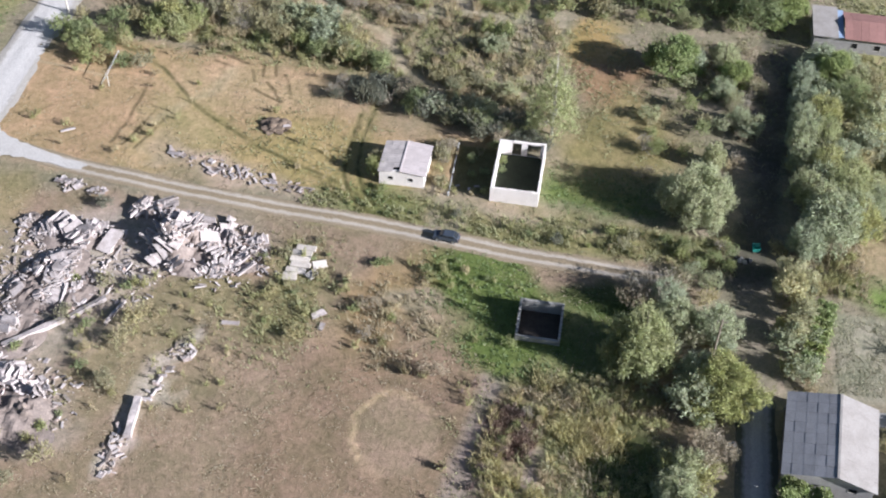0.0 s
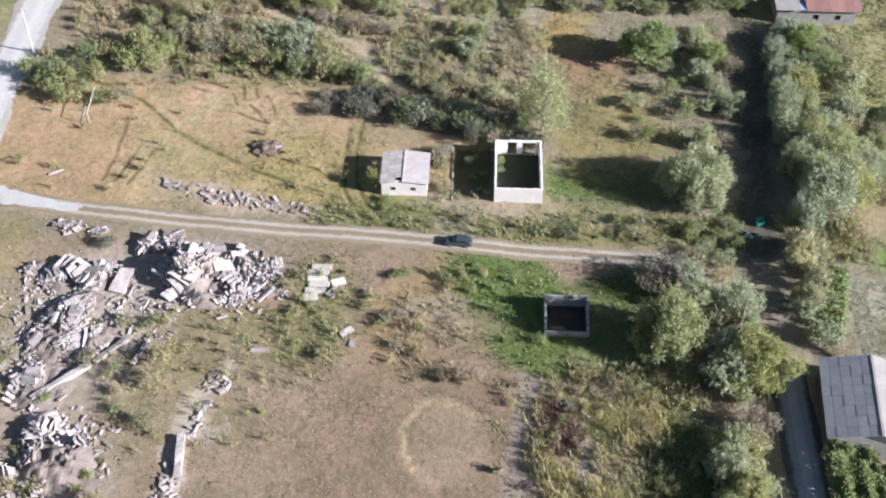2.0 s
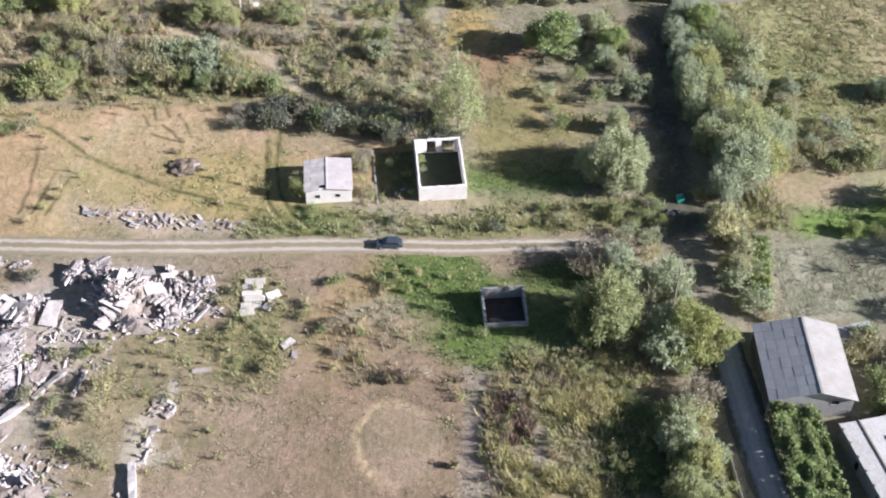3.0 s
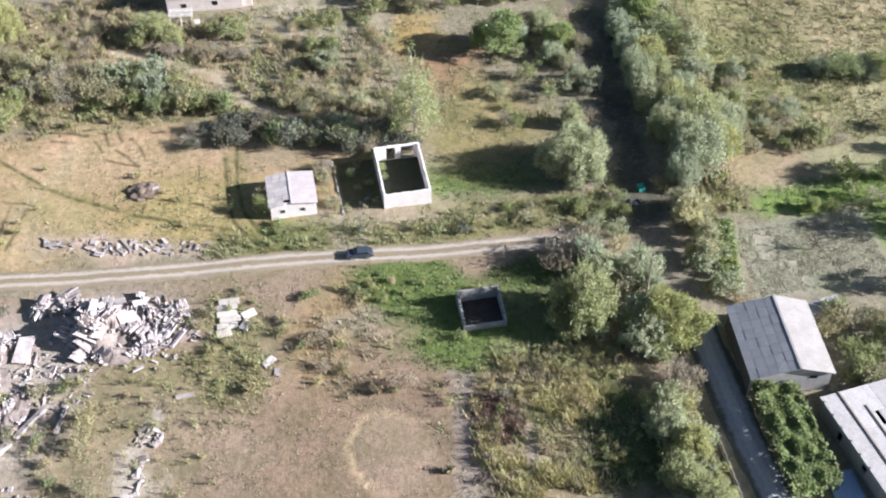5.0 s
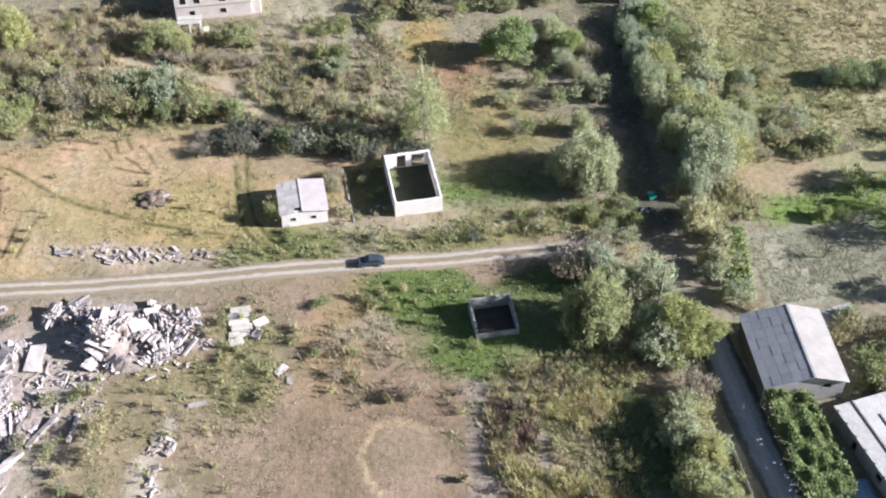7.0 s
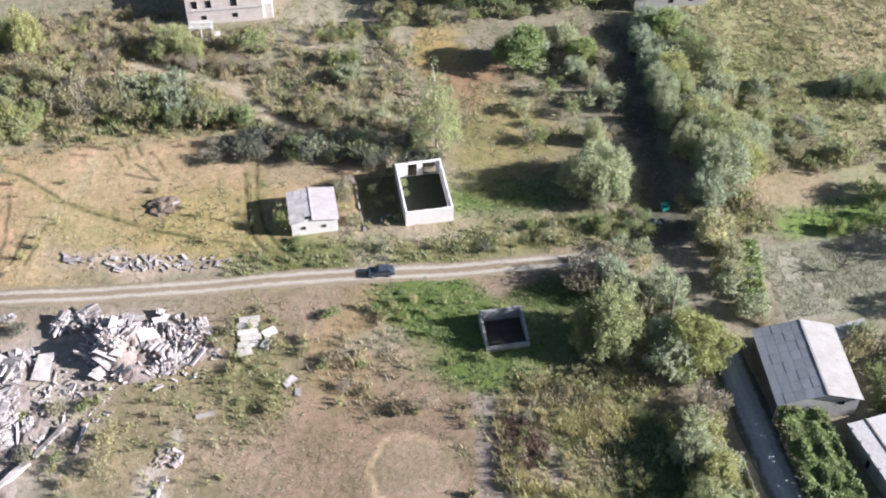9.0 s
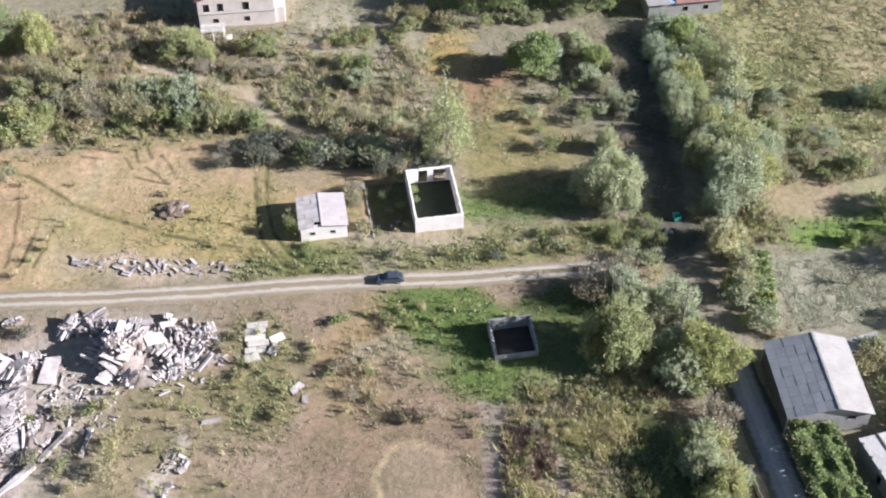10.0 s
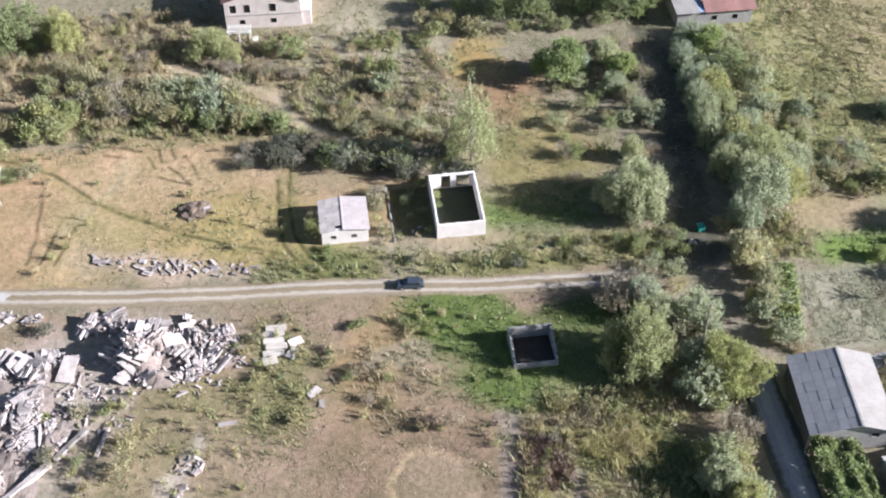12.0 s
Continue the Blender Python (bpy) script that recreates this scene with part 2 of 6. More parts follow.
def thing(name, label, category, m=None, group="", kind=""):
    ob = new(name)
    ob.empty_display_size = 0.3
    if m is not None:
        ob.matrix_basis = m
    return tagged(ob, label, category, group, kind)


def box(x0, x1, y0, y1, z0, z1, bm=None, bevel=0.0):
    bm = bm or bmesh.new()
    m = Matrix.LocRotScale(((x0 + x1) / 2, (y0 + y1) / 2, (z0 + z1) / 2), None, (x1 - x0, y1 - y0, z1 - z0))
    made = bmesh.ops.create_cube(bm, size=1, matrix=m)
    if bevel:
        bmesh.ops.bevel(bm, geom=list({e for v in made["verts"] for e in v.link_edges}), offset=bevel, segments=1, affect="EDGES")
    return bm


def tube(points, radii, sides=6, bm=None):
    """A tapered tube along a line of points."""
    bm = bm or bmesh.new()
    rings = []
    for i, (p, r) in enumerate(zip(points, radii)):
        p = Vector(p)
        d = Vector(points[min(i + 1, len(points) - 1)]) - Vector(points[max(i - 1, 0)])
        q = d.to_track_quat("Z", "Y")
        rings.append([bm.verts.new(p + q @ Vector((r * math.cos(a), r * math.sin(a), 0))) for a in [k * 2 * math.pi / sides for k in range(sides)]])
    for a, b in zip(rings, rings[1:]):
        for k in range(sides):
            bm.faces.new((a[k], a[(k + 1) % sides], b[(k + 1) % sides], b[k]))
    bm.faces.new(rings[0][::-1])
    bm.faces.new(rings[-1])
    return bm


def slab_mesh(corners, thick, bm=None):
    """A plate over four corners in order, with a thickness downwards along its normal."""
    bm = bm or bmesh.new()
    c = [Vector(p) for p in corners]
    n = (c[1] - c[0]).cross(c[2] - c[0]).normalized()
    top, low = [bm.verts.new(p) for p in c], [bm.verts.new(p - n * thick) for p in c]
    bm.faces.new(top)
    bm.faces.new(low[::-1])
    for i in range(4):
        j = (i + 1) % 4
        bm.faces.new((top[i], low[i], low[j], top[j]))
    return bm


def mesh_from(name, verts, faces, material, attr=None):
    me = bpy.data.meshes.new(name)
    me.from_pydata(verts, [], faces)
    me.materials.append(material)
    me.update()
    return me


def ground_z(x, y):
    """The lie of the land: nearly level, with shallow swells."""
    return 0.10 * math.sin(x * 0.11 + 1.3) * math.cos(y * 0.13) + 0.05 * math.sin(x * 0.37 + y * 0.29)


rng = np.random.default_rng(7)


# ---------------------------------------------------------------- ground sheet
def lattice(seed):
    return np.random.default_rng(seed).random((64, 64))


LATTICE = [lattice(s) for s in (11, 12, 13)]


def value_noise(x, y, size, which=0):
    """Smooth noise from 0 to 1 with cells of the given size in metres."""
    g = LATTICE[which]
    u, v = np.asarray(x) / size, np.asarray(y) / size
    i, j = np.floor(u).astype(int), np.floor(v).astype(int)
    f, h = u - i, v - j
    f, h = f * f * (3 - 2 * f), h * h * (3 - 2 * h)
    a, b, c, d = g[i % 64, j % 64], g[(i + 1) % 64, j % 64], g[i % 64, (j + 1) % 64], g[(i + 1) % 64, (j + 1) % 64]
    return (a * (1 - f) + b * f) * (1 - h) + (c * (1 - f) + d * f) * h


def wander(x, y):
    """Moves a place a little, so that borders between kinds of ground run raggedly."""
    dx = 5 * (value_noise(x, y, 7, 0) - 0.5) + 2.2 * (value_noise(x, y, 2, 1) - 0.5)
    dy = 5 * (value_noise(x + 50, y, 7, 1) - 0.5) + 2.2 * (value_noise(x, y + 50, 2, 2) - 0.5)
    return x + dx, y + dy


def oval(x, y, cx, cy, rx, ry, soft=0.35, turn=0.0):
    c, s = math.cos(radians(turn)), math.sin(radians(turn))
    u, v = ((x - cx) * c + (y - cy) * s) / rx, (-(x - cx) * s + (y - cy) * c) / ry
    return np.clip((1 + soft / 2 - np.sqrt(u * u + v * v)) / soft, 0, 1)


def patch(x, y, x0, x1, y0, y1, soft=2.0):
    d = np.minimum(np.minimum(x - x0, x1 - x), np.minimum(y - y0, y1 - y))
    return np.clip(d / soft + 0.5, 0, 1)


def line_mask(x, y, points, half, soft):
    best = np.full(np.shape(x), 1e9)
    for (ax, ay), (bx, by) in zip(points, points[1:]):
        t = np.clip(((x - ax) * (bx - ax) + (y - ay) * (by - ay)) / ((bx - ax) ** 2 + (by - ay) ** 2), 0, 1)
        best = np.minimum(best, np.hypot(x - ax - t * (bx - ax), y - ay - t * (by - ay)))
    return np.clip((half + soft / 2 - best) / soft, 0, 1)


BROWN, TAN, ORANGE = (0.288, 0.22, 0.163), (0.4, 0.288, 0.182), (0.42, 0.287, 0.185)
OLIVE, TURF, PALE = (0.235, 0.22, 0.1), (0.135, 0.18, 0.055), (0.32, 0.27, 0.205)
GREYISH, MEADOW = (0.27, 0.235, 0.18), (0.33, 0.31, 0.185)
PLOT, DARKSOIL, DUST = (0.31, 0.295, 0.23), (0.15, 0.125, 0.09), (0.385, 0.335, 0.31)
BARE_STRIPS = [([(5.7, -36.5), (4.9, -40.5), (3.4, -50), (2.4, -60)], 1.9), ([(13.5, -47.5), (11.3, -58)], 0.9)]
TYRE_LINES = [
    [(-78, 31), (-69.9, 27.9), (-62.9, 23.9), (-59.4, 20.4), (-55.4, 16.0), (-51.7, 12.9), (-47.6, 10.5), (-40.8, 6.3), (-33.4, 3.2), (-26.9, 0.8), (-20, -3)],
    [(-25.1, 17.7), (-25.3, 10.7), (-24.7, 2.1), (-22.6, -2.7), (-20.6, -5.0), (-18, -6.5)],
    [(-22.6, 22), (-22.9, 20.1), (-23.5, 12.1), (-22.8, 4), (-20.6, -1.5), (-18.4, -4.2)],
]
SCRATCHES = [
    [(-47.0, 26.7), (-45.9, 23.5)], [(-45.5, 29.7), (-44.8, 25.5)], [(-44.2, 32.7), (-42.4, 26.2)], [(-40.9, 26.6), (-38.4, 20.2)], [(-43.7, 23.9), (-39.9, 18.6)],
    [(-45.4, 21.4), (-39.9, 18.6)], [(-54.9, 28.4), (-50.7, 26.9)], [(-55.7, 31.0), (-48.4, 28.5)], [(-65.5, 2.6), (-64.4, 10.4), (-64.1, 20.0)], [(-63.4, 2.4), (-61.0, 11.1)], [(-61.0, 2.0), (-58.2, 10.2)],
]


SCRUB_PATH = [(-44, 53), (-35.6, 48.6), (-27.6, 43.5), (-22.9, 38.4), (-20.5, 32.8), (-16.6, 29.6), (-12, 27.2)]


def soil_and_shade(px, py):
    x, y = wander(px, py)
    col = np.empty((len(px), 3))
    col[:] = GREYISH

    def lay(colour, mask, amount=1.0):
        w = (mask * amount)[:, None]
        col[:] = col * (1 - w) + np.array(colour) * w

    lay(BROWN, patch(x, y, -200, 32, -200, -9, 4))
    lay(TAN, patch(x, y, -88, 1, -3, 30, 4))
    lay(ORANGE, oval(x, y, -74, 14, 14, 12, 0.9), 0.4)
    lay(TAN, oval(x, y, -48, 26, 16, 6, 0.8), 0.8)
    lay((0.46, 0.345, 0.225), oval(x, y, -46, 21, 14, 7, 0.9), 0.7)
    lay((0.345, 0.285, 0.125), oval(x, y, -31, 6, 15, 7, 0.9), 0.7)
    lay((0.33, 0.3, 0.15), oval(x, y, -55, 7, 7, 9, 0.9), 0.5)
    lay((0.43, 0.335, 0.2), oval(x, y, -61, 7, 4, 10, 0.9, -12), 0.6)
    lay(OLIVE, patch(x, y, -28, 45, -9, -1, 3), 0.85)
    lay(TURF, oval(x, y, -20, -3, 9, 3.5, 0.8), 0.55)
    lay(TURF, oval(x, y, 17, 5, 11, 5, 0.7), 0.9)
    lay((0.27, 0.225, 0.11), oval(x, y, 20, 20, 11, 15, 0.7), 0.9)
    lay((0.31, 0.2, 0.125), oval(x, y, 17, 38, 8, 9, 0.6), 0.9)
    lay((0.42, 0.3, 0.13), oval(x, y, 14, 48, 6, 6, 0.7), 0.8)
    lay(GREYISH, oval(x, y, -12, 30, 20, 14, 0.6), 0.8)
    lay((0.38, 0.335, 0.26), oval(x, y, -5, 38, 13, 12, 0.7), 0.8)
    lay((0.4, 0.36, 0.28), oval(x, y, -6, 56, 12, 12, 0.8), 0.7)
    lay((0.4, 0.345, 0.27), oval(x, y, -12, 50, 7, 5, 0.8), 0.7)
    lay(MEADOW, patch(x, y, 62, 200, 5, 200, 8))
    lay(MEADOW, patch(x, y, 75, 200, -200, 200, 8), 0.7)
    lay((0.27, 0.275, 0.125), oval(x, y, 72, 34, 13, 24, 0.9), 0.85)
    lay((0.38, 0.31, 0.2), oval(x, y, 98, 48, 24, 26, 0.9), 0.8)
    lay((0.36, 0.28, 0.18), oval(x, y, 63, -1, 9, 5, 0.7), 0.8)
    lay((0.19, 0.26, 0.075), oval(x, y, 74, -10, 17, 4.2, 0.6, -4), 0.95)
    lay((0.19, 0.26, 0.075), oval(x, y, 84, -16, 7, 10, 0.6), 0.85)
    lay(PLOT, patch(px, py, 54, 77, -31, -14.5, 1.5))
    lay(TURF, oval(x, y, 2, -20, 11, 7.5, 0.5, -32), 0.95)
    lay(TURF, oval(x, y, 8, -31, 11, 5, 0.5), 0.95)
    lay(TURF, oval(x, y, 20, -26, 9, 8, 0.6), 0.7)
    lay((0.34, 0.24, 0.12), oval(x, y, -12, -26, 5, 13, 0.9, -14), 0.55)
    lay(PALE, oval(x, y, -7.4, -24.6, 3.4, 2.5, 0.4), 0.9)
    lay(OLIVE, oval(x, y, -26, -24, 5, 10, 0.8), 0.6)
    lay(OLIVE, oval(x, y, -33, -30, 10, 4, 0.8), 0.5)
    lay((0.27, 0.235, 0.145), oval(x, y, -46, -37, 12, 12, 0.9), 0.6)
    rim = [(-6.2 + 6.0 * math.cos(a) * (1 + 0.06 * math.sin(3 * a)), -48.2 + 6.6 * math.sin(a)) for a in [k * math.pi / 16 for k in range(33)]]
    qx, qy = px + 0.3 * (x - px), py + 0.3 * (y - py)
    lay((0.255, 0.183, 0.132), patch(x, y, -24, 4, -66, -34, 5), 0.7)
    lay((0.30, 0.228, 0.17), oval(qx, qy, -6.2, -48.2, 6.0, 6.6, 0.12), 0.9)
    lay((0.4, 0.3, 0.21), line_mask(qx, qy, rim[3:24], 0.7, 1.0), 0.6)
    lay((0.52, 0.395, 0.265), line_mask(qx, qy, rim[7:21], 0.34, 0.5), 0.9)
    lay((0.17, 0.125, 0.09), line_mask(qx - 0.9, qy - 0.1, rim[9:20], 0.3, 0.9), 0.5)
    lay((0.2, 0.15, 0.11), line_mask(qx - 0.6, qy - 0.8, rim[0:10], 0.45, 1.0), 0.6)
    lay((0.16, 0.125, 0.09), line_mask(qx, qy, [(-4, -40.6), (-0.5, -42.5), (1.6, -46), (1.8, -50)], 0.5, 0.9), 0.6)
    lay((0.33, 0.275, 0.175), oval(x, y, 14, -48, 10, 14, 0.6), 0.75)
    lay((0.3, 0.285, 0.13), oval(x, y, 19, -42, 6, 6, 0.8), 0.6)
    lay((0.38, 0.32, 0.29), oval(x, y, 13, -52.7, 1.7, 1.5, 0.6), 0.8)
    lay(DARKSOIL, oval(x, y, 9.5, -44, 3.5, 4.5, 0.9), 0.6)
    for pts, half in BARE_STRIPS:
        lay((0.33, 0.27, 0.25), line_mask(0.5 * (x + px), 0.5 * (y + py), pts, half, 1.8), 0.85)
    # grass painted dark where the lane-side trees throw their shade
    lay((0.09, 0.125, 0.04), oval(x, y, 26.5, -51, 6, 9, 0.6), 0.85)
    lay((0.32, 0.265, 0.155), patch(x, y, -200, -73, -200, -6, 5), 0.8)
    lay((0.26, 0.25, 0.13), patch(x, y, -200, -96, -60, 200, 4), 0.8)
    lay(DUST, oval(x, y, -52, -19, 17, 8, 0.7, 12), 0.8)
    lay((0.42, 0.36, 0.325), oval(x, y, -62, -32, 11, 18, 0.7, -25), 0.8)
    lay(DUST, oval(x, y, -58, -54, 8, 7, 0.8), 0.7)
    lay((0.5, 0.43, 0.39), line_mask(x, y, [(-38, -38), (-40, -46), (-41.5, -52), (-43, -62)], 1.3, 2.0), 0.9)
    lay((0.43, 0.345, 0.29), oval(x, y, -42, -0.8, 15, 3.0, 0.8, -12), 0.8)
    lay(DUST, line_mask(x, y, [(-4.8, -9), (-5.5, -5), (-8.5, -1)], 1.3, 2.0), 0.7)
    # lane earth, darkened in colour for the shade of the trees along it
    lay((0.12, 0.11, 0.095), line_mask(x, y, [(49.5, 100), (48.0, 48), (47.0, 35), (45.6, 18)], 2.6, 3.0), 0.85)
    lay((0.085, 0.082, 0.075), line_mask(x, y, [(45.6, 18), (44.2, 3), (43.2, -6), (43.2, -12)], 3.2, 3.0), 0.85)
    # shade under the bushes at the lane's end, put into the soil colour
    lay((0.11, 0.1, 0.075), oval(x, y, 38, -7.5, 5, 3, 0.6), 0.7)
    lay((0.17, 0.15, 0.085), patch(x, y, -10.6, -6.8, -1, 13, 1.5), 0.75)
    lay((0.24, 0.21, 0.17), line_mask(x, y, [(43.2, -14), (43, -20), (42.7, -34)], 2.2, 2.0), 0.8)
    # overgrown yard, with the ruin's cast shadow painted into its dark green
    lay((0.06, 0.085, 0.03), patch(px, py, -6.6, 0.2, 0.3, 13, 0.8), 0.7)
    # tree shade near the hut, painted as very dark grass
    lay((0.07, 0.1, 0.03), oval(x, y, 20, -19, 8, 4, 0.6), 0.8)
    lay((0.30, 0.235, 0.165), oval(x, y, -58, 52, 22, 14, 0.9), 0.7)
    lay((0.36, 0.275, 0.185), oval(x, y, -58, 50, 26, 13, 0.9), 0.8)
    lay((0.36, 0.28, 0.19), oval(x, y, -34, 45, 20, 7, 0.8), 0.7)
    lay((0.3, 0.26, 0.14), oval(x, y, -40, 34, 26, 4, 0.9, -8), 0.6)
    lay((0.47, 0.395, 0.3), line_mask(x * 0.4 + px * 0.6, y * 0.4 + py * 0.6, SCRUB_PATH, 1.0, 1.4), 0.75)
    lay((0.37, 0.3, 0.235), oval(x, y, -1, -2.6, 10, 1.8, 0.9), 0.8)
    lay((0.33, 0.29, 0.21), line_mask(x * 0.3 + px * 0.7, y * 0.3 + py * 0.7, [(-9, -1.2), (-0.7, -2.8), (9.5, -3.5), (19, -3.9), (29, -4.6), (40.5, -5.4)], 0.5, 0.9), 0.8)
    lay((0.43, 0.36, 0.25), line_mask(x * 0.5 + px * 0.5, y * 0.5 + py * 0.5, [(-60.6, 8.9), (-56.4, 13.1), (-51.6, 20.0), (-50, 26)], 1.0, 1.6), 0.5)
    lay((0.45, 0.39, 0.29), line_mask(px, py, [(-72, 19.6), (-81.1, 21.1), (-86, 21.6)], 0.15, 0.5), 0.7)
    broken = np.clip(2.2 * value_noise(px, py, 1.5, 0) + 1.2 * value_noise(px, py, 5, 1) - 0.7, 0.45, 1)
    for pts in TYRE_LINES:
        lay((0.25, 0.22, 0.1), line_mask(x * 0.4 + px * 0.6, y * 0.4 + py * 0.6, pts, 0.8, 1.2), 0.55)
        lay((0.1, 0.095, 0.045), line_mask(px, py, pts, 0.32, 0.4) * broken, 0.95)
    for pts in SCRATCHES:
        lay((0.11, 0.085, 0.05), line_mask(x * 0.15 + px * 0.85, y * 0.15 + py * 0.85, pts, 0.26, 0.4) * broken, 0.9)
    return col


def make_ground():
    far = [-3000, -1200, -500, -250, -160]
    xs = np.array(far + list(np.arange(-116, -66, 0.7)) + list(np.arange(-66, -18, 0.32)) + list(np.arange(-18, 121, 0.7)) + [-v for v in far[::-1]], float)
    ys = np.array(far + list(np.arange(-84, -6, 0.65)) + list(np.arange(-6, 34, 0.32)) + list(np.arange(34, 97, 0.8)) + [-v for v in far[::-1]], float)
    gx, gy = [a.ravel() for a in np.meshgrid(xs, ys)]
    near = np.clip(1 - np.maximum(np.abs(gx) - 125, np.abs(gy) - 100) / 80, 0, 1)
    z = 0.10 * np.sin(gx * 0.11 + 1.3) * np.cos(gy * 0.13) + 0.05 * np.sin(gx * 0.37 + gy * 0.29)
    z = z * near + (value_noise(gx, gy, 1.1, 2) - 0.5) * 0.07 * near - 0.03
    for pts in TYRE_LINES:
        z = z - 0.08 * line_mask(gx, gy, pts, 0.22, 0.4)
    nx, ny = len(xs), len(ys)
    i = (np.arange(ny - 1)[:, None] * nx + np.arange(nx - 1)).ravel()
    me = mesh_from("ground", np.stack([gx, gy, z], 1).tolist(), np.stack([i, i + 1, i + 1 + nx, i + nx], 1).tolist(), M_GROUND)
    me.polygons.foreach_set("use_smooth", np.ones(len(me.polygons), bool))
    at = me.attributes.new("soil", "FLOAT_COLOR", "POINT")
    rgba = np.ones((len(gx), 4), np.float32)
    rgba[:, :3] = soil_and_shade(gx, gy)
    at.data.foreach_set("color", rgba.ravel())
    tagged(new("ground", me), "dry patchy grassland with bare soil", "ground", kind="structure")


make_ground()


# ---------------------------------------------------------------- roads
def strip(name, points, half, material, label, rut=0.05, crown_z=0.0, lift=0.05, step=0.8):
    """A road along a line: ragged edges, worn wheel ruts and a raised middle."""
    pts = []
    for (ax, ay), (bx, by) in zip(points, points[1:]):
        n = max(1, int(math.hypot(bx - ax, by - ay) / step))
        pts += [(ax + (bx - ax) * k / n, ay + (by - ay) * k / n) for k in range(n)]
    pts.append(points[-1])
    pts = np.array(pts, float)
    for _ in range(12):
        pts[1:-1] = (pts[:-2] + 2 * pts[1:-1] + pts[2:]) / 4
    d = np.gradient(pts, axis=0)
    d /= np.linalg.norm(d, axis=1)[:, None]
    cols = [-1, -0.8, -0.62, -0.45, -0.3, -0.12, 0.12, 0.3, 0.45, 0.62, 0.8, 1]
    profile = [-0.10, -0.01, 0, -rut, -rut * 0.4, 0.03, 0.03, -rut * 0.4, -rut, 0, -0.01, -0.10]
    verts, across = [], []
    for k, ((x, y), (tx, ty)) in enumerate(zip(pts, d)):
        for a, h in zip(cols, profile):
            w = half * a * (1 + 0.15 * (value_noise(k * step, a * 9 + 20, 2.2, 1) - 0.5) * abs(a))
            verts.append((x - ty * w, y + tx * w, ground_z(x, y) + lift + h))
            across.append(a)
    c = len(cols)
    faces = [(k * c + j, k * c + j + 1, (k + 1) * c + j + 1, (k + 1) * c + j) for k in range(len(pts) - 1) for j in range(c - 1)]
    faces = [f[::-1] for f in faces]
    me = mesh_from(name, verts, faces, material)
    me.polygons.foreach_set("use_smooth", np.ones(len(me.polygons), bool))
    me.attributes.new("across", "FLOAT", "POINT").data.foreach_set("value", np.array(across, np.float32))
    return tagged(new(name, me), label, "road", kind="structure")


DIRT_ROAD = [(-86, 0.1), (-77.3, -2.9), (-64, -5.0), (-50, -6.6), (-36, -7.7), (-25, -8.2), (-14, -8.9), (-6, -9.8), (6, -11.2), (22.5, -12.0), (33, -12.5)]
strip("road_dirt", DIRT_ROAD, 2.0, M_DIRT, "rutted pale dirt road with two wheel tracks", lift=0.07)
strip("road_gravel", [(-90, 130), (-90, 48), (-89.6, 30), (-89.6, 18), (-89.4, 0), (-90, -20), (-94, -60), (-97, -120)], 4.4, M_GRAVEL, "wide white gravel road", rut=0.02, lift=0.06)
strip("road_lane", [(42.7, -33), (42.6, -40), (42.4, -50), (42.6, -62), (43, -120)], 2.9, M_LANE, "worn grey asphalt lane in shade", rut=0.02, lift=0.06)


def sand_patch():
    """Loose pale sand spilt over the track where a side path meets it."""
    bm = bmesh.new()
    rim = [bm.verts.new((-5.0 + 2.2 * math.cos(a) * (1 + 0.25 * math.sin(3 * a + 1)), -9.5 + 1.3 * math.sin(a) * (1 + 0.2 * math.sin(5 * a)), 0.03)) for a in [k * math.pi / 14 for k in range(28)]]
    mid = bm.verts.new((-5.0, -9.5, 0.16))
    for p, q in zip(rim, rim[1:] + rim[:1]):
        bm.faces.new((mid, p, q))
    part("ground_sand", bm, M_SAND, None, "pale loose sand on the dirt road", "structure")


sand_patch()


def gravel_apron():
    """Spilt gravel where the dirt road leaves the wide road."""
    r = random.Random(8)
    line = [(-87.2, 5.5), (-84.5, 1.8), (-80, -0.4), (-74, -2.2), (-67, -3.9), (-67.5, -5.4), (-74, -4.6), (-79, -4.0), (-83, -4.4), (-86, -7), (-87.5, -11), (-89, -3)]
    bm, rim = bmesh.new(), []
    for (ax, ay), (bx, by) in zip(line, line[1:] + line[:1]):
        for k in range(5):
            x, y = ax + (bx - ax) * k / 5 + r.uniform(-0.25, 0.25), ay + (by - ay) * k / 5 + r.uniform(-0.25, 0.25)
            rim.append(bm.verts.new((x, y, ground_z(x, y) + 0.12)))
    bm.faces.new(rim)
    bmesh.ops.triangulate(bm, faces=bm.faces)
    bmesh.ops.recalc_face_normals(bm, faces=bm.faces)
    part("ground_gravel", bm, M_APRON, None, "pale gravel spread at the road junction", "structure")


gravel_apron()


# ---------------------------------------------------------------- plants
def leaves(centres, normals, size, seed, stretch=1.7, loose=0.8):
    """Broad leaves, each a bent lozenge, round the given places; loose: how far they turn from the given normals."""
    r = np.random.default_rng(seed)
    n = len(centres)
    nor = normals + loose * r.normal(size=(n, 3))
    nor /= np.linalg.norm(nor, axis=1)[:, None] + 1e-9
    t = np.cross(nor, r.normal(size=(n, 3)))
    t /= np.linalg.norm(t, axis=1)[:, None] + 1e-9
    b = np.cross(nor, t)
    s = size * r.uniform(0.6, 1.4, n)[:, None]
    bend = nor * s * r.uniform(-0.25, 0.1, n)[:, None]
    v = np.stack([centres + t * s * stretch / 2 + bend, centres + b * s / 2, centres - t * s * stretch / 2 + bend, centres - b * s / 2], 1).reshape(-1, 3)
    f = np.arange(4 * n).reshape(-1, 4)
    return v, f


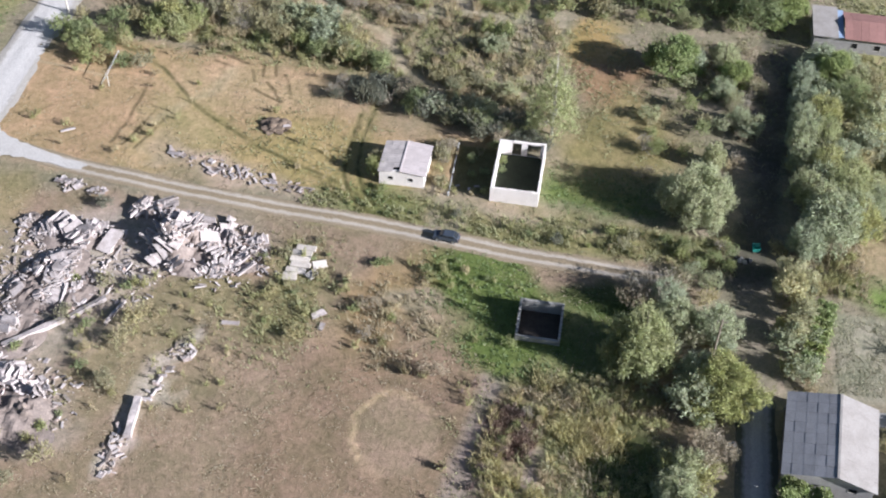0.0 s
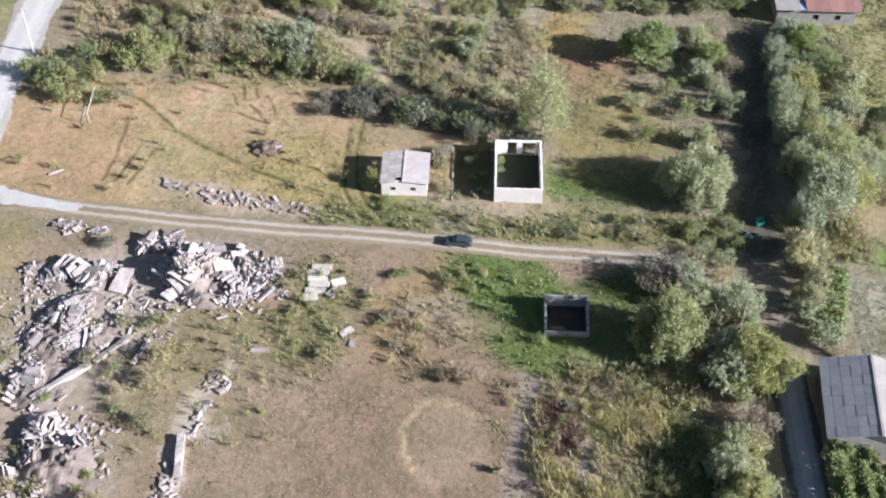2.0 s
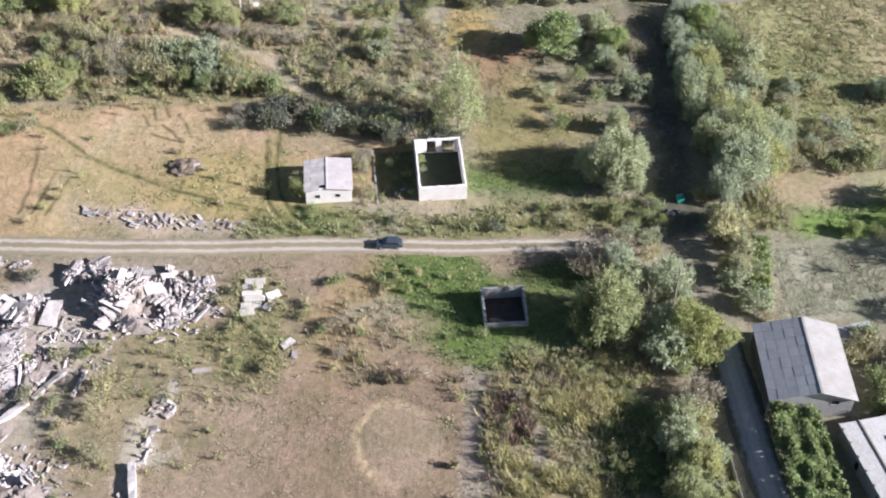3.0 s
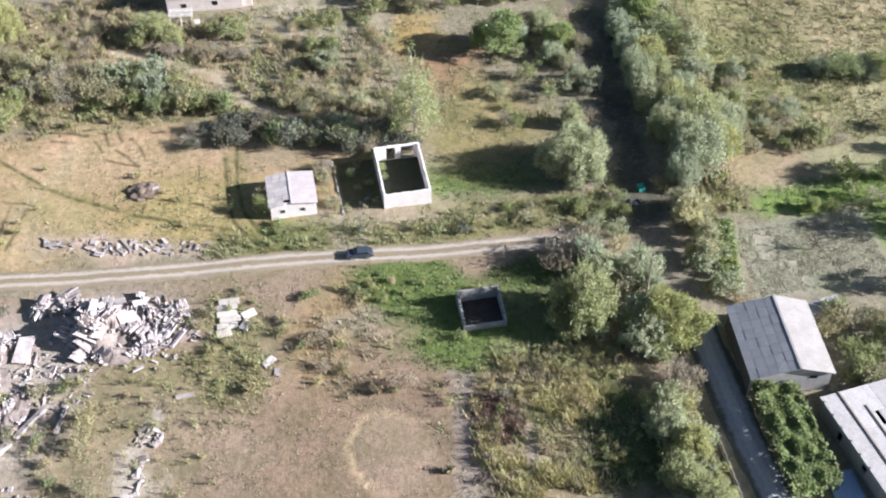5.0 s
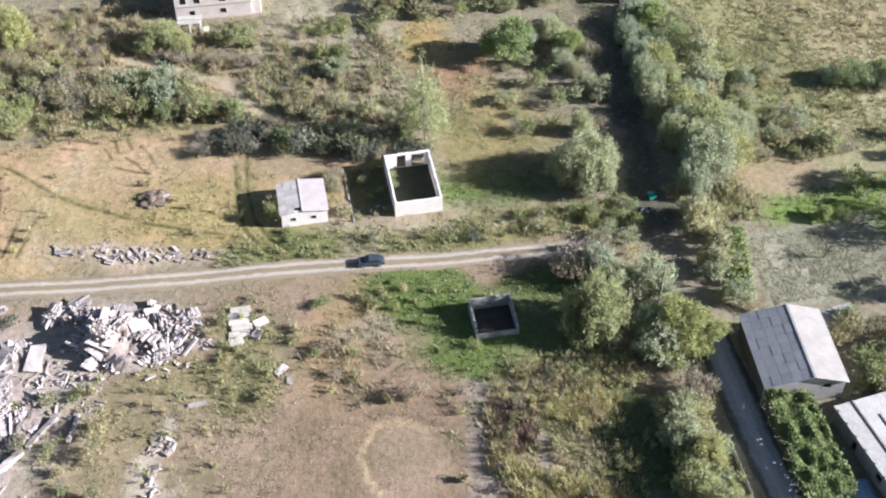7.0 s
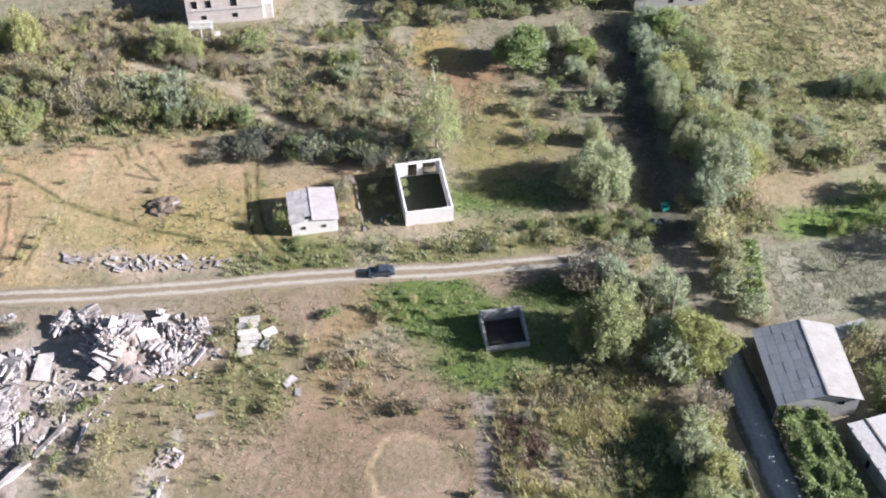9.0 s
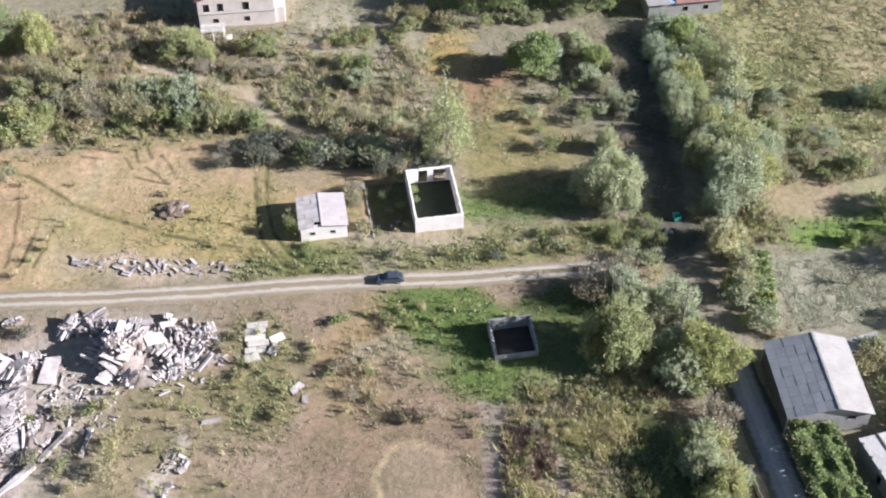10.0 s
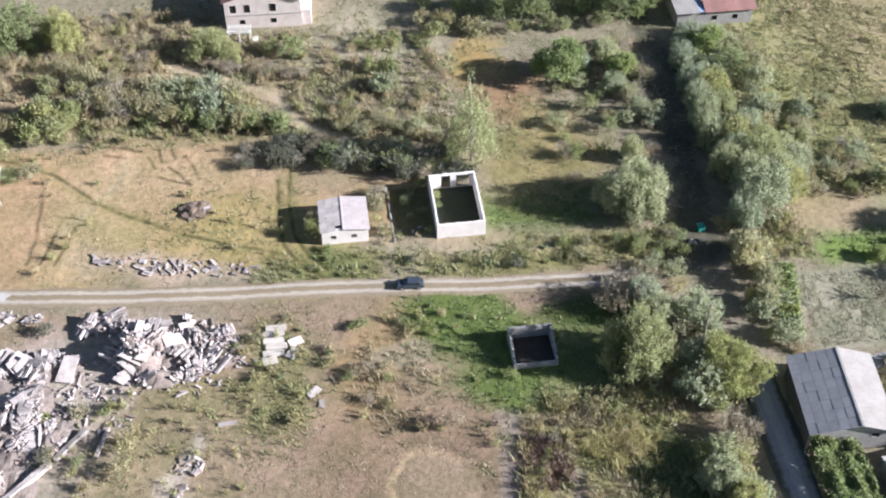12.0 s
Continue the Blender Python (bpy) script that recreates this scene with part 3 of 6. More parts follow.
def unit(v):
    return v / (np.linalg.norm(v, axis=1)[:, None] + 1e-9)


def shoots(blobs, n, seed, length=0.9, leaf=0.36, width=0.14, up=0.5, per=7, hollow=0.55, low=0.1):
    """Leafy shoots over a cloud of clumps (x, y, z, rx, ry, rz): each shoot reaches out and up and carries narrow leaves."""
    r = np.random.default_rng(seed)
    blobs = np.array(blobs, float)
    area = blobs[:, 3] * blobs[:, 5] + blobs[:, 3] * blobs[:, 4]
    m = n // per
    b = blobs[r.choice(len(blobs), m, p=area / area.sum())]
    d = r.normal(size=(m, 3))
    d[:, 2] = np.where(d[:, 2] < -0.3, -d[:, 2] * 0.6, d[:, 2])
    d = unit(d)
    c = b[:, :3] + d * b[:, 3:] * (r.uniform(hollow, 1.0, m) ** 0.5)[:, None]
    way = unit(d * 0.8 + np.array([0, 0, up]) + r.normal(size=(m, 3)) * 0.4)
    long = length * r.uniform(0.35, 1.3, m)
    k = np.tile(np.linspace(0, 1, per), m)
    ways = np.repeat(way, per, 0)
    p = np.repeat(c, per, 0) + ways * (k * np.repeat(long, per))[:, None] + r.normal(size=(m * per, 3)) * 0.08
    axis = unit(ways * 0.7 + r.normal(size=(m * per, 3)) * 0.55)
    side = unit(np.cross(axis, np.repeat(d, per, 0) + 0.55 * r.normal(size=(m * per, 3))))
    s = r.uniform(0.6, 1.35, m * per)[:, None]
    v = np.stack([p - axis * leaf * s * 0.4 + side * width * s * 0.5, p - axis * leaf * s * 0.25 - side * width * s * 0.5, p + axis * leaf * s * 0.6], 1).reshape(-1, 3)
    v[:, 2] = np.maximum(v[:, 2], low)
    return v, np.arange(3 * m * per).reshape(-1, 3)


def random_blobs(height, radius, low, count, seed, squash=0.8, size=0.42):
    """Limb clumps that fill an uneven crown from `low` of the height upwards."""
    r = random.Random(seed)
    out = [(0, 0, height * (low + 0.8) / 2, radius * 0.42, radius * 0.42, height * (1 - low) * 0.3)]
    for k in range(count):
        a = k * 2.4 + r.uniform(-0.5, 0.5)
        h = low + (1 - low) * ((k + 0.5) / count) ** 0.85
        ring = radius * (1 - size * 0.8) * math.sqrt(max(0.05, 1 - ((h - low) / (1 - low) * 1.25 - 0.42) ** 2 * 1.15)) * r.uniform(0.75, 1.12)
        ring *= 1 + 0.22 * math.sin(3 * a + seed) + 0.12 * math.sin(7 * a + 2 * seed)
        s = radius * size * r.uniform(0.6, 1.25)
        z = min(height * h, height - s * squash * 0.8)
        out.append((ring * math.cos(a), ring * math.sin(a), max(z, s * squash * 0.7), s, s, s * squash * r.uniform(0.8, 1.25)))
        if k % 2:
            q, e = s * r.uniform(0.3, 0.5), r.uniform(1.1, 1.35)
            out.append((ring * e * math.cos(a + 0.4), ring * e * math.sin(a + 0.4), min(height, max(q, z * r.uniform(0.8, 1.15))), q, q, q * 1.3))
    return out


def lobes(height, radius, low, count, seed, thick=0.26, taper=0.45):
    """Upright plumes of foliage side by side, each broad below and thin at its tip, with dark clefts between them."""
    r = random.Random(seed)
    out = [(0, 0, height * 0.4, radius * 0.22, radius * 0.22, height * 0.3)]
    for k in range(count):
        a = k * 2.4 + r.uniform(-0.4, 0.4)
        d = radius * (0.12 + 0.68 * math.sqrt((k + 0.5) / count)) * r.uniform(0.85, 1.1)
        top = height * (1 - taper * (d / radius) ** 1.6) * r.uniform(0.82, 1.04)
        w = radius * thick * r.uniform(0.75, 1.2)
        for q, f in ((0.0, 1.0), (0.33, 1.15), (0.68, 0.95), (1.0, 0.5)):
            z = top * (low + (0.94 - low) * q)
            s = w * f
            b = d * (1.08 - 0.22 * q * q)
            out.append((b * math.cos(a) + r.gauss(0, 0.12), b * math.sin(a) + r.gauss(0, 0.12), max(z, s), s, s, s * 1.25))
    return out


def make_tree(name, label, category, height, radius, low, clumps, n, leaf_mat, bark, seed, group="", trunk=0.22, squash=0.8, clump=0.36, up=0.5, length=0.9, plumes=0, taper=0.45):
    root = thing(name, label, category, None, group)
    r = random.Random(seed)
    blobs = lobes(height, radius, low, plumes, seed, clump, taper) if plumes else random_blobs(height, radius, low, clumps, seed, squash, clump)
    bm = tube([(0, 0, -0.15), (0.05, 0.03, height * 0.2), (r.uniform(-0.3, 0.3), r.uniform(-0.3, 0.3), height * 0.5), (r.uniform(-0.4, 0.4), r.uniform(-0.4, 0.4), height * 0.85)], [trunk * 1.3, trunk, trunk * 0.6, trunk * 0.15], 7)
    part("trunk", bm, bark, root)
    bm = bmesh.new()
    for x, y, z, *_ in blobs[1::3]:
        z0 = max(height * 0.12, z * 0.5)
        tube([(0, 0, z0), (x * 0.45, y * 0.45, z0 + (z - z0) * 0.65), (x * 0.95, y * 0.95, z)], [trunk * 0.45, trunk * 0.28, 0.03], 5, bm)
    part("branchwork", bm, bark, root)
    v, f = shoots(blobs, n, seed + 1, length, up=up)
    crown = new("crown", mesh_from("crown", v.tolist(), f.tolist(), leaf_mat))
    crown.parent = root
    return root


def make_bush(name, label, height, radius, n, leaf_mat, seed, clumps=9, group="shrubs", category="shrub", clump=0.36, up=0.8, leaf=0.38, width=0.14, length=0.75):
    root = thing(name, label, category, None, group)
    blobs = random_blobs(height, radius, 0.2, clumps, seed, 0.8, clump)
    bm = bmesh.new()
    for x, y, z, *_ in blobs[1:6]:
        tube([(x * 0.1, y * 0.1, -0.1), (x * 0.5, y * 0.5, z * 0.6), (x, y, z)], [0.06, 0.04, 0.015], 4, bm)
    part("woody_base", bm, M_BARK, root)
    v, f = shoots(blobs, n, seed + 1, length, leaf, width, up, low=0.03)
    crown = new("foliage", mesh_from("foliage", v.tolist(), f.tolist(), leaf_mat))
    crown.parent = root
    return root


def stand(x, y, turn=0.0, s=1.0, sz=None):
    return Matrix.LocRotScale((x, y, ground_z(x, y) - 0.03), Euler((0, 0, radians(turn))), (s, s, sz or s))


PROTO = {
    "willow": make_tree("willow_tree", "large silver-green willow tree beside the lane", "tree", 9.8, 7.0, 0.05, 40, 52000, L_WILLOW, M_BARK, 3, trunk=0.4, clump=0.2, up=0.9, length=1.15, plumes=13, taper=0.55),
    "broad": make_tree("broadleaf_tree", "dense green broadleaf tree in the thicket", "tree", 9.0, 4.6, 0.06, 26, 12500, L_GREEN, M_BARK, 5, "trees along the lane", trunk=0.3, squash=0.95, clump=0.29),
    "silver": make_tree("silver_tree", "greyish-green tree with a ragged crown", "tree", 8.6, 4.3, 0.05, 26, 15500, L_WILLOW, M_BARK, 8, "trees along the lane", trunk=0.28, clump=0.21, up=1.0, length=1.1, plumes=11, taper=0.5),
    "soft": make_tree("ash_tree", "soft yellowish-green tree with feathery foliage", "tree", 8.6, 4.6, 0.05, 28, 20000, L_SOFT, M_BARK, 10, "trees along the lane", trunk=0.28, clump=0.2, up=1.0, length=1.1, plumes=12, taper=0.5),
    "round": make_tree("round_tree", "low spreading yellow-green tree over the lane", "tree", 6.2, 5.6, 0.1, 30, 30000, L_YELLOW, M_BARK, 13, trunk=0.3, squash=0.75, clump=0.25, length=1.1),
    "bright": make_tree("fruit_tree", "bright green rounded fruit tree", "tree", 6.2, 3.9, 0.08, 22, 22000, L_BRIGHT, M_BARK, 21, "garden trees", trunk=0.2, clump=0.3),
    "poplar": make_tree("poplar_tree", "tall thin pale-barked poplar tree", "tree", 19.6, 4.6, 0.2, 26, 10500, L_POPLAR, M_PALE_BARK, 34, trunk=0.2, clump=0.2, up=1.0, length=1.2, plumes=13, taper=0.75),
    "olive": make_bush("scrub_bush", "olive-green scrub bush in dry grass", 2.8, 2.5, 1250, L_OLIVE, 41),
    "green": make_bush("green_bush", "leafy green bush in the scrub", 2.8, 2.3, 1400, L_GREEN, 47),
    "dry": make_bush("bare_bush", "bare grey-brown twiggy bush", 2.3, 2.3, 1500, L_DRY, 53, width=0.07),
    "silverbush": make_bush("willow_bush", "greyish-green willow bush beside trees", 3.3, 2.3, 1900, L_WILLOW, 59, up=0.9),
    "yellow": make_bush("yellow_bush", "yellow-green bush in dry grass", 2.7, 2.1, 2000, L_SOFT, 61),
    "pale": make_bush("pale_bush", "pale straw-green feathery bush beside the lane", 3.2, 2.2, 2600, L_PALE, 67, up=1.0),
    "thorn": make_bush("thorn_bush", "dark grey-green thorny bush in scrub", 2.7, 2.4, 1500, L_THORN, 79),
    "bramble": make_bush("bramble_clump", "low dark green bramble clump", 1.1, 1.3, 450, L_GREEN, 73, 5, "weeds", "weeds"),
}
SMALL = {
    "olive": make_bush("scrub_bush", "small olive-green scrub bush in dry grass", 2.6, 2.5, 800, L_OLIVE, 141, leaf=0.5, width=0.18, length=1.0),
    "green": make_bush("green_bush", "small leafy green bush in the scrub", 2.6, 2.3, 800, L_GREEN, 147, leaf=0.5, width=0.18, length=1.0),
    "dry": make_bush("bare_bush", "small bare grey-brown twiggy bush", 2.2, 2.3, 750, L_DRY, 153, leaf=0.5, width=0.1, length=1.0),
    "silverbush": make_bush("willow_bush", "small greyish-green willow bush", 3.0, 2.3, 850, L_WILLOW, 159, leaf=0.5, width=0.18, length=1.0),
    "yellow": make_bush("yellow_bush", "small yellow-green bush in dry grass", 2.6, 2.1, 800, L_SOFT, 161, leaf=0.5, width=0.18, length=1.0),
}
USED = set()


def plant(kind, x, y, s=1.0, sz=None, turn=None):
    turn = random.uniform(0, 360) if turn is None else turn
    m = stand(x, y, turn, s, sz)
    first = SMALL[kind] if kind in SMALL and s < 0.66 else PROTO[kind]
    if first.name not in USED:
        USED.add(first.name)
        first.matrix_basis = m
        return first
    fx, fy, fz = first.scale
    return copy_thing(first, m @ Matrix.Diagonal((1 / fx, 1 / fy, 1 / fz, 1)))


random.seed(5)
plant("willow", 33, 3.4, 0.95, 0.98)
for x, y, s, sz in ((54.0, 0.8, 1.25, 1.1), (50.8, 22.5, 0.72, 0.85), (51.2, 28, 0.66, 0.75), (51.4, 34, 0.68, 0.72), (51.8, 40.5, 0.66, 0.7), (50.8, 17, 0.72, 0.85), (50.6, 9.5, 0.72, 0.9), (36, 15.5, 0.5, 0.65), (53, 12, 0.75, 0.85), (62, 13.5, 0.75, 0.5), (61.2, 6.2, 0.8, 0.65), (63, 10, 0.8, 0.6), (50.4, -2.6, 0.8, 0.85), (57.6, 5.4, 0.9, 0.9), (57, 19, 0.85, 0.75), (53.5, 4.8, 0.8, 1.05)):
    plant("silver", x, y, s, sz)
for x, y, s in ((36, 62, 1.0), (27, 60, 1.0), (20, 62, 0.9), (44, 59, 0.9)):
    plant("broad", x, y, s)
for x, y, s, sz in ((25.8, -29.6, 1.08, 1.36), (57, 9.5, 1.0, 0.95), (59.2, 3.4, 0.8, 0.8), (54.6, 15.5, 0.85, 0.85), (58.5, 14, 0.85, 0.75), (54.5, 24.5, 0.75, 0.7), (55, 31.5, 0.8, 0.7)):
    plant("soft", x, y, s, sz)
for x, y, s, sz in ((-64.5, 61.5, 0.85, 1.1), (-66.5, 40.5, 0.6, 0.55), (-62, 37.2, 0.5, 0.5)):
    plant("soft", x, y, s, sz)
for x, y, s in ((-72, 63, 0.95), (-77, 60, 0.8)):
    plant("broad", x, y, s)
for x, y, s, sz in ((36.8, -22.8, 0.95, 0.68), (30.5, -21.5, 0.8, 0.66), (34, -31, 0.7, 0.6)):
    plant("silver", x, y, s, sz)
plant("silver", 29.4, -18.6, 0.72, 0.78)
plant("dry", 27.0, -17.5, 1.6, 1.9)
plant("dry", 29.5, -16.5, 1.3, 1.6)
plant("dry", 24.5, -19.5, 1.1, 1.4)
plant("round", 38.3, -34.4, 0.88, 0.85)
plant("poplar", 8.4, 18.8)
for x, y, s, sz in ((32.0, 42.5, 0.65, 0.6), (37.5, 35.5, 0.6, 0.5), (38, 45, 0.7, 0.6), (40.5, 27.5, 0.5, 0.5)):
    plant("silver", x, y, s, sz)
for x, y, s in ((33.0, -47.5, 0.6), (31.6, -52, 0.75), (34, -56, 0.7), (31.2, -60.5, 0.75), (33.4, -65, 0.7)):
    plant("soft" if y < -55 else "silver", x, y, s, s * 0.95)
for x, y, s in ((56.5, 37, 0.9), (61, 42, 0.85), (54, 46, 0.8), (56, 50, 0.7), (60.5, 49.5, 0.6)):
    plant("silver", x, y, s, s * 0.62)
plant("broad", 60, 37.5, 0.7, 0.5)
for x, y, s in ((28, 40, 1.1), (39.5, 39, 0.7), (57, 44, 0.8), (49, 62, 1.1)):
    plant("bright", x, y, s)


# ---------------------------------------------------------------- buildings
def wall_mesh(x0, x1, y0, y1, z0, z1, openings=(), along="x"):
    """A wall with openings cut through it, in one closed skin. openings: (from, to, low, high) along its length."""
    a0, a1 = (x0, x1) if along == "x" else (y0, y1)
    cuts = sorted({a0, a1, *(v for o in openings for v in o[:2])})
    ups = sorted({z0, z1, *(v for o in openings for v in o[2:])})
    bm, made = bmesh.new(), {}

    def solid(i, k):
        if not (0 <= i < len(cuts) - 1 and 0 <= k < len(ups) - 1):
            return False
        a, z = (cuts[i] + cuts[i + 1]) / 2, (ups[k] + ups[k + 1]) / 2
        return not any(p < a < q and lo < z < hi for p, q, lo, hi in openings)

    def vert(i, k, side):
        if (i, k, side) not in made:
            d = ((y0, y1) if along == "x" else (x0, x1))[side]
            made[i, k, side] = bm.verts.new((cuts[i], d, ups[k]) if along == "x" else (d, cuts[i], ups[k]))
        return made[i, k, side]

    for i in range(len(cuts) - 1):
        for k in range(len(ups) - 1):
            if not solid(i, k):
                continue
            for side in (0, 1):
                bm.faces.new([vert(*c, side) for c in ((i, k), (i + 1, k), (i + 1, k + 1), (i, k + 1))])
            for di, dk, c, d in ((-1, 0, (i, k), (i, k + 1)), (1, 0, (i + 1, k), (i + 1, k + 1)), (0, -1, (i, k), (i + 1, k)), (0, 1, (i, k + 1), (i + 1, k + 1))):
                if not solid(i + di, k + dk):
                    bm.faces.new((vert(*c, 0), vert(*d, 0), vert(*d, 1), vert(*c, 1)))
    bmesh.ops.recalc_face_normals(bm, faces=bm.faces)
    return bm


def ragged_top(parent, material, x0, x1, y0, y1, z, along, seed, low=0.05, high=0.35, step=0.8):
    """Broken masonry left along the top of a wall, stone by stone."""
    r = random.Random(seed)
    a, a1 = (x0, x1) if along == "x" else (y0, y1)
    while a < a1 - 0.1:
        b = min(a + step * r.uniform(0.6, 1.5), a1)
        h = r.uniform(low, high)
        if r.random() > 0.25:
            o = r.uniform(0.01, 0.06)
            q = (a, b - 0.03, y0 + o, y1 - o) if along == "x" else (x0 + o, x1 - o, a, b - 0.03)
            part("coping_stone", box(*q, z - 0.02, z + h, bevel=0.03), material, parent)
        a = b


def window(parent, x, y, z, w, h, frame_mat=None):
    """A dark recessed opening with a frame in a wall that faces -y."""
    win = part("window", box(x - w / 2, x + w / 2, y + 0.18, y + 0.22, z, z + h), M_DARK, parent)
    bm = bmesh.new()
    for q in ((x - w / 2 - 0.05, x - w / 2 + 0.03, z - 0.05, z + h + 0.05), (x + w / 2 - 0.03, x + w / 2 + 0.05, z - 0.05, z + h + 0.05),
              (x - w / 2 + 0.03, x + w / 2 - 0.03, z + h - 0.03, z + h + 0.05), (x - w / 2 + 0.03, x + w / 2 - 0.03, z - 0.05, z + 0.03)):
        box(q[0], q[1], y - 0.03, y + 0.12, q[2], q[3], bm)
    part("frame", bm, frame_mat or M_PALE_WOOD, win)
    return win


def large_ruin():
    r = thing("roofless_building", "roofless white plastered shell of a building", "ruin")
    H, t = 3.0, 0.34
    x0, x1, y0, y1 = 0.1, 8.0, 0.0, 12.4
    part("wall", wall_mesh(x0, x1, y0, y0 + t, -0.2, H), M_PLASTER, r)
    part("wall", wall_mesh(x0, x1, y1 - t, y1, -0.2, H, [(2.3, 3.85, 0.0, 2.72), (4.85, 7.1, 0.0, 2.72)]), M_PLASTER, r)
    part("wall", wall_mesh(x0, x0 + t, y0 + t, y1 - t, -0.2, H, along="y"), M_PLASTER, r)
    part("wall", wall_mesh(x1 - t, x1, y0 + t, y1 - t, -0.2, H, along="y"), M_PLASTER, r)
    ragged_top(r, M_PLASTER, x0, x1, y0, y0 + t, H, "x", 1, 0.02, 0.14)
    ragged_top(r, M_PLASTER, x0, x1, y1 - t, y1, H, "x", 2, 0.02, 0.16, 1.6)
    ragged_top(r, M_PLASTER, x0, x0 + t, y0 + t, y1 - t, H, "y", 3, 0.02, 0.25)
    ragged_top(r, M_PLASTER, x1 - t, x1, y0 + t, y1 - t, H, "y", 4, 0.02, 0.25)
    # the floor's colour carries the shade of the walls as well as weeds
    part("floor", box(x0 + t, x1 - t, y0 + t, y1 - t, -0.3, 0.12), M_SHADED_WEEDS, r, "weedy floor coloured dark for the shade inside")
    return r


def low_wall():
    r = thing("low_wall", "low broken concrete foundation wall in weeds", "wall")
    rr = random.Random(9)
    y = 0.4
    while y < 13:
        n = rr.uniform(0.8, 2.0)
        part("block", box(-6.85 - 0.02 * y, -6.6 - 0.02 * y, y, y + n - 0.1, -0.2, rr.uniform(0.06, 0.3), bevel=0.03), M_CONCRETE, r)
        y += n
    part("gate_post", box(-6.9, -6.6, 0.0, 0.3, -0.2, 0.8, bevel=0.03), M_CONCRETE, r)
    return r


def gable_roof(parent, x0, x1, xr, y0, y1, ze, zr, mats, thick=0.09, cols=4, rows=3, hole=()):
    """Two slopes that fall to x0 and x1 from a ridge at xr, covered with overlapping sheets."""
    for (xe, ze2), mat, flip in (((x0, ze), mats[0], False), ((x1, ze), mats[1], True)):
        for i in range(cols):
            for j in range(rows):
                if (flip, i, j) in hole:
                    continue
                a, b = y0 + (y1 - y0) * i / cols, y0 + (y1 - y0) * (i + 1) / cols - (0.008 if flip else 0.05)
                u, v = j / rows, min(1.0, (j + 1) / rows + 0.02)
                up = 0.005 * ((i * 7 + j * 5) % 4)
                pa = (xr + (xe - xr) * u, zr + (ze2 - zr) * u + up)
                pb = (xr + (xe - xr) * v, zr + (ze2 - zr) * v + up + 0.015)
                c = [(pa[0], a, pa[1]), (pb[0], a, pb[1]), (pb[0], b, pb[1]), (pa[0], b, pa[1])]
                if not flip:
                    c = c[::-1]
                bm = slab_mesh(c, thick)
                bmesh.ops.recalc_face_normals(bm, faces=bm.faces)
                part("roof_sheet", bm, mat, parent)


def gable_end(x0, x1, xr, y0, y1, ze, zr, bm):
    """The triangle of wall under a gable."""
    vs = [[bm.verts.new(p) for p in ((x0, y, ze), (x1, y, ze), (xr, y, zr))] for y in (y0, y1)]
    bm.faces.new(vs[0])
    bm.faces.new(vs[1][::-1])
    for i in range(3):
        j = (i + 1) % 3
        bm.faces.new((vs[0][i], vs[1][i], vs[1][j], vs[0][j]))
    bmesh.ops.recalc_face_normals(bm, faces=bm.faces)
    return bm


def small_house():
    r = thing("small_house", "small white house with a damaged grey gable roof", "house")
    x0, x1, y0, y1, H, R, xr, t = -18.4, -10.9, 1.0, 8.5, 2.75, 3.2, -14.9, 0.35
    part("front_wall", wall_mesh(x0, x1, y0, y0 + t, -0.2, H, [(-16.9, -16.1, 1.1, 1.8), (-13.6, -12.8, 1.1, 1.8)]), M_PLASTER, r)
    part("back_wall", wall_mesh(x0, x1, y1 - t, y1, -0.2, H), M_PLASTER, r)
    for y in (y0, y1 - t):
        part("gable", gable_end(x0, x1, xr, y, y + t, H, R - 0.06, bmesh.new()), M_PLASTER, r)
    part("side_wall", wall_mesh(x0, x0 + t, y0 + t, y1 - t, -0.2, H, along="y"), M_PLASTER, r)
    part("side_wall", wall_mesh(x1 - t, x1, y0 + t, y1 - t, -0.2, H, [(3.8, 4.8, -0.2, 2.0)], along="y"), M_PLASTER, r)
    part("floor", box(x0 + t, x1 - t, y0 + t, y1 - t, -0.3, 0.05), M_DARK, r)
    for x in (-16.5, -13.2):
        window(r, x, y0, 1.1, 0.8, 0.7)
    gable_roof(r, x0 - 0.25, x1 + 0.25, xr, y0 - 0.2, y1 + 0.25, H - 0.02, R + 0.02, (M_ROOF_DULL, M_ROOF_PINK), 0.07, 7, 3, {(False, 0, 0)})
    part("ridge_cap", box(xr - 0.16, xr + 0.16, y0 - 0.2, y1 + 0.25, R - 0.02, R + 0.1, bevel=0.04), M_ROOF_PINK, r)
    return r


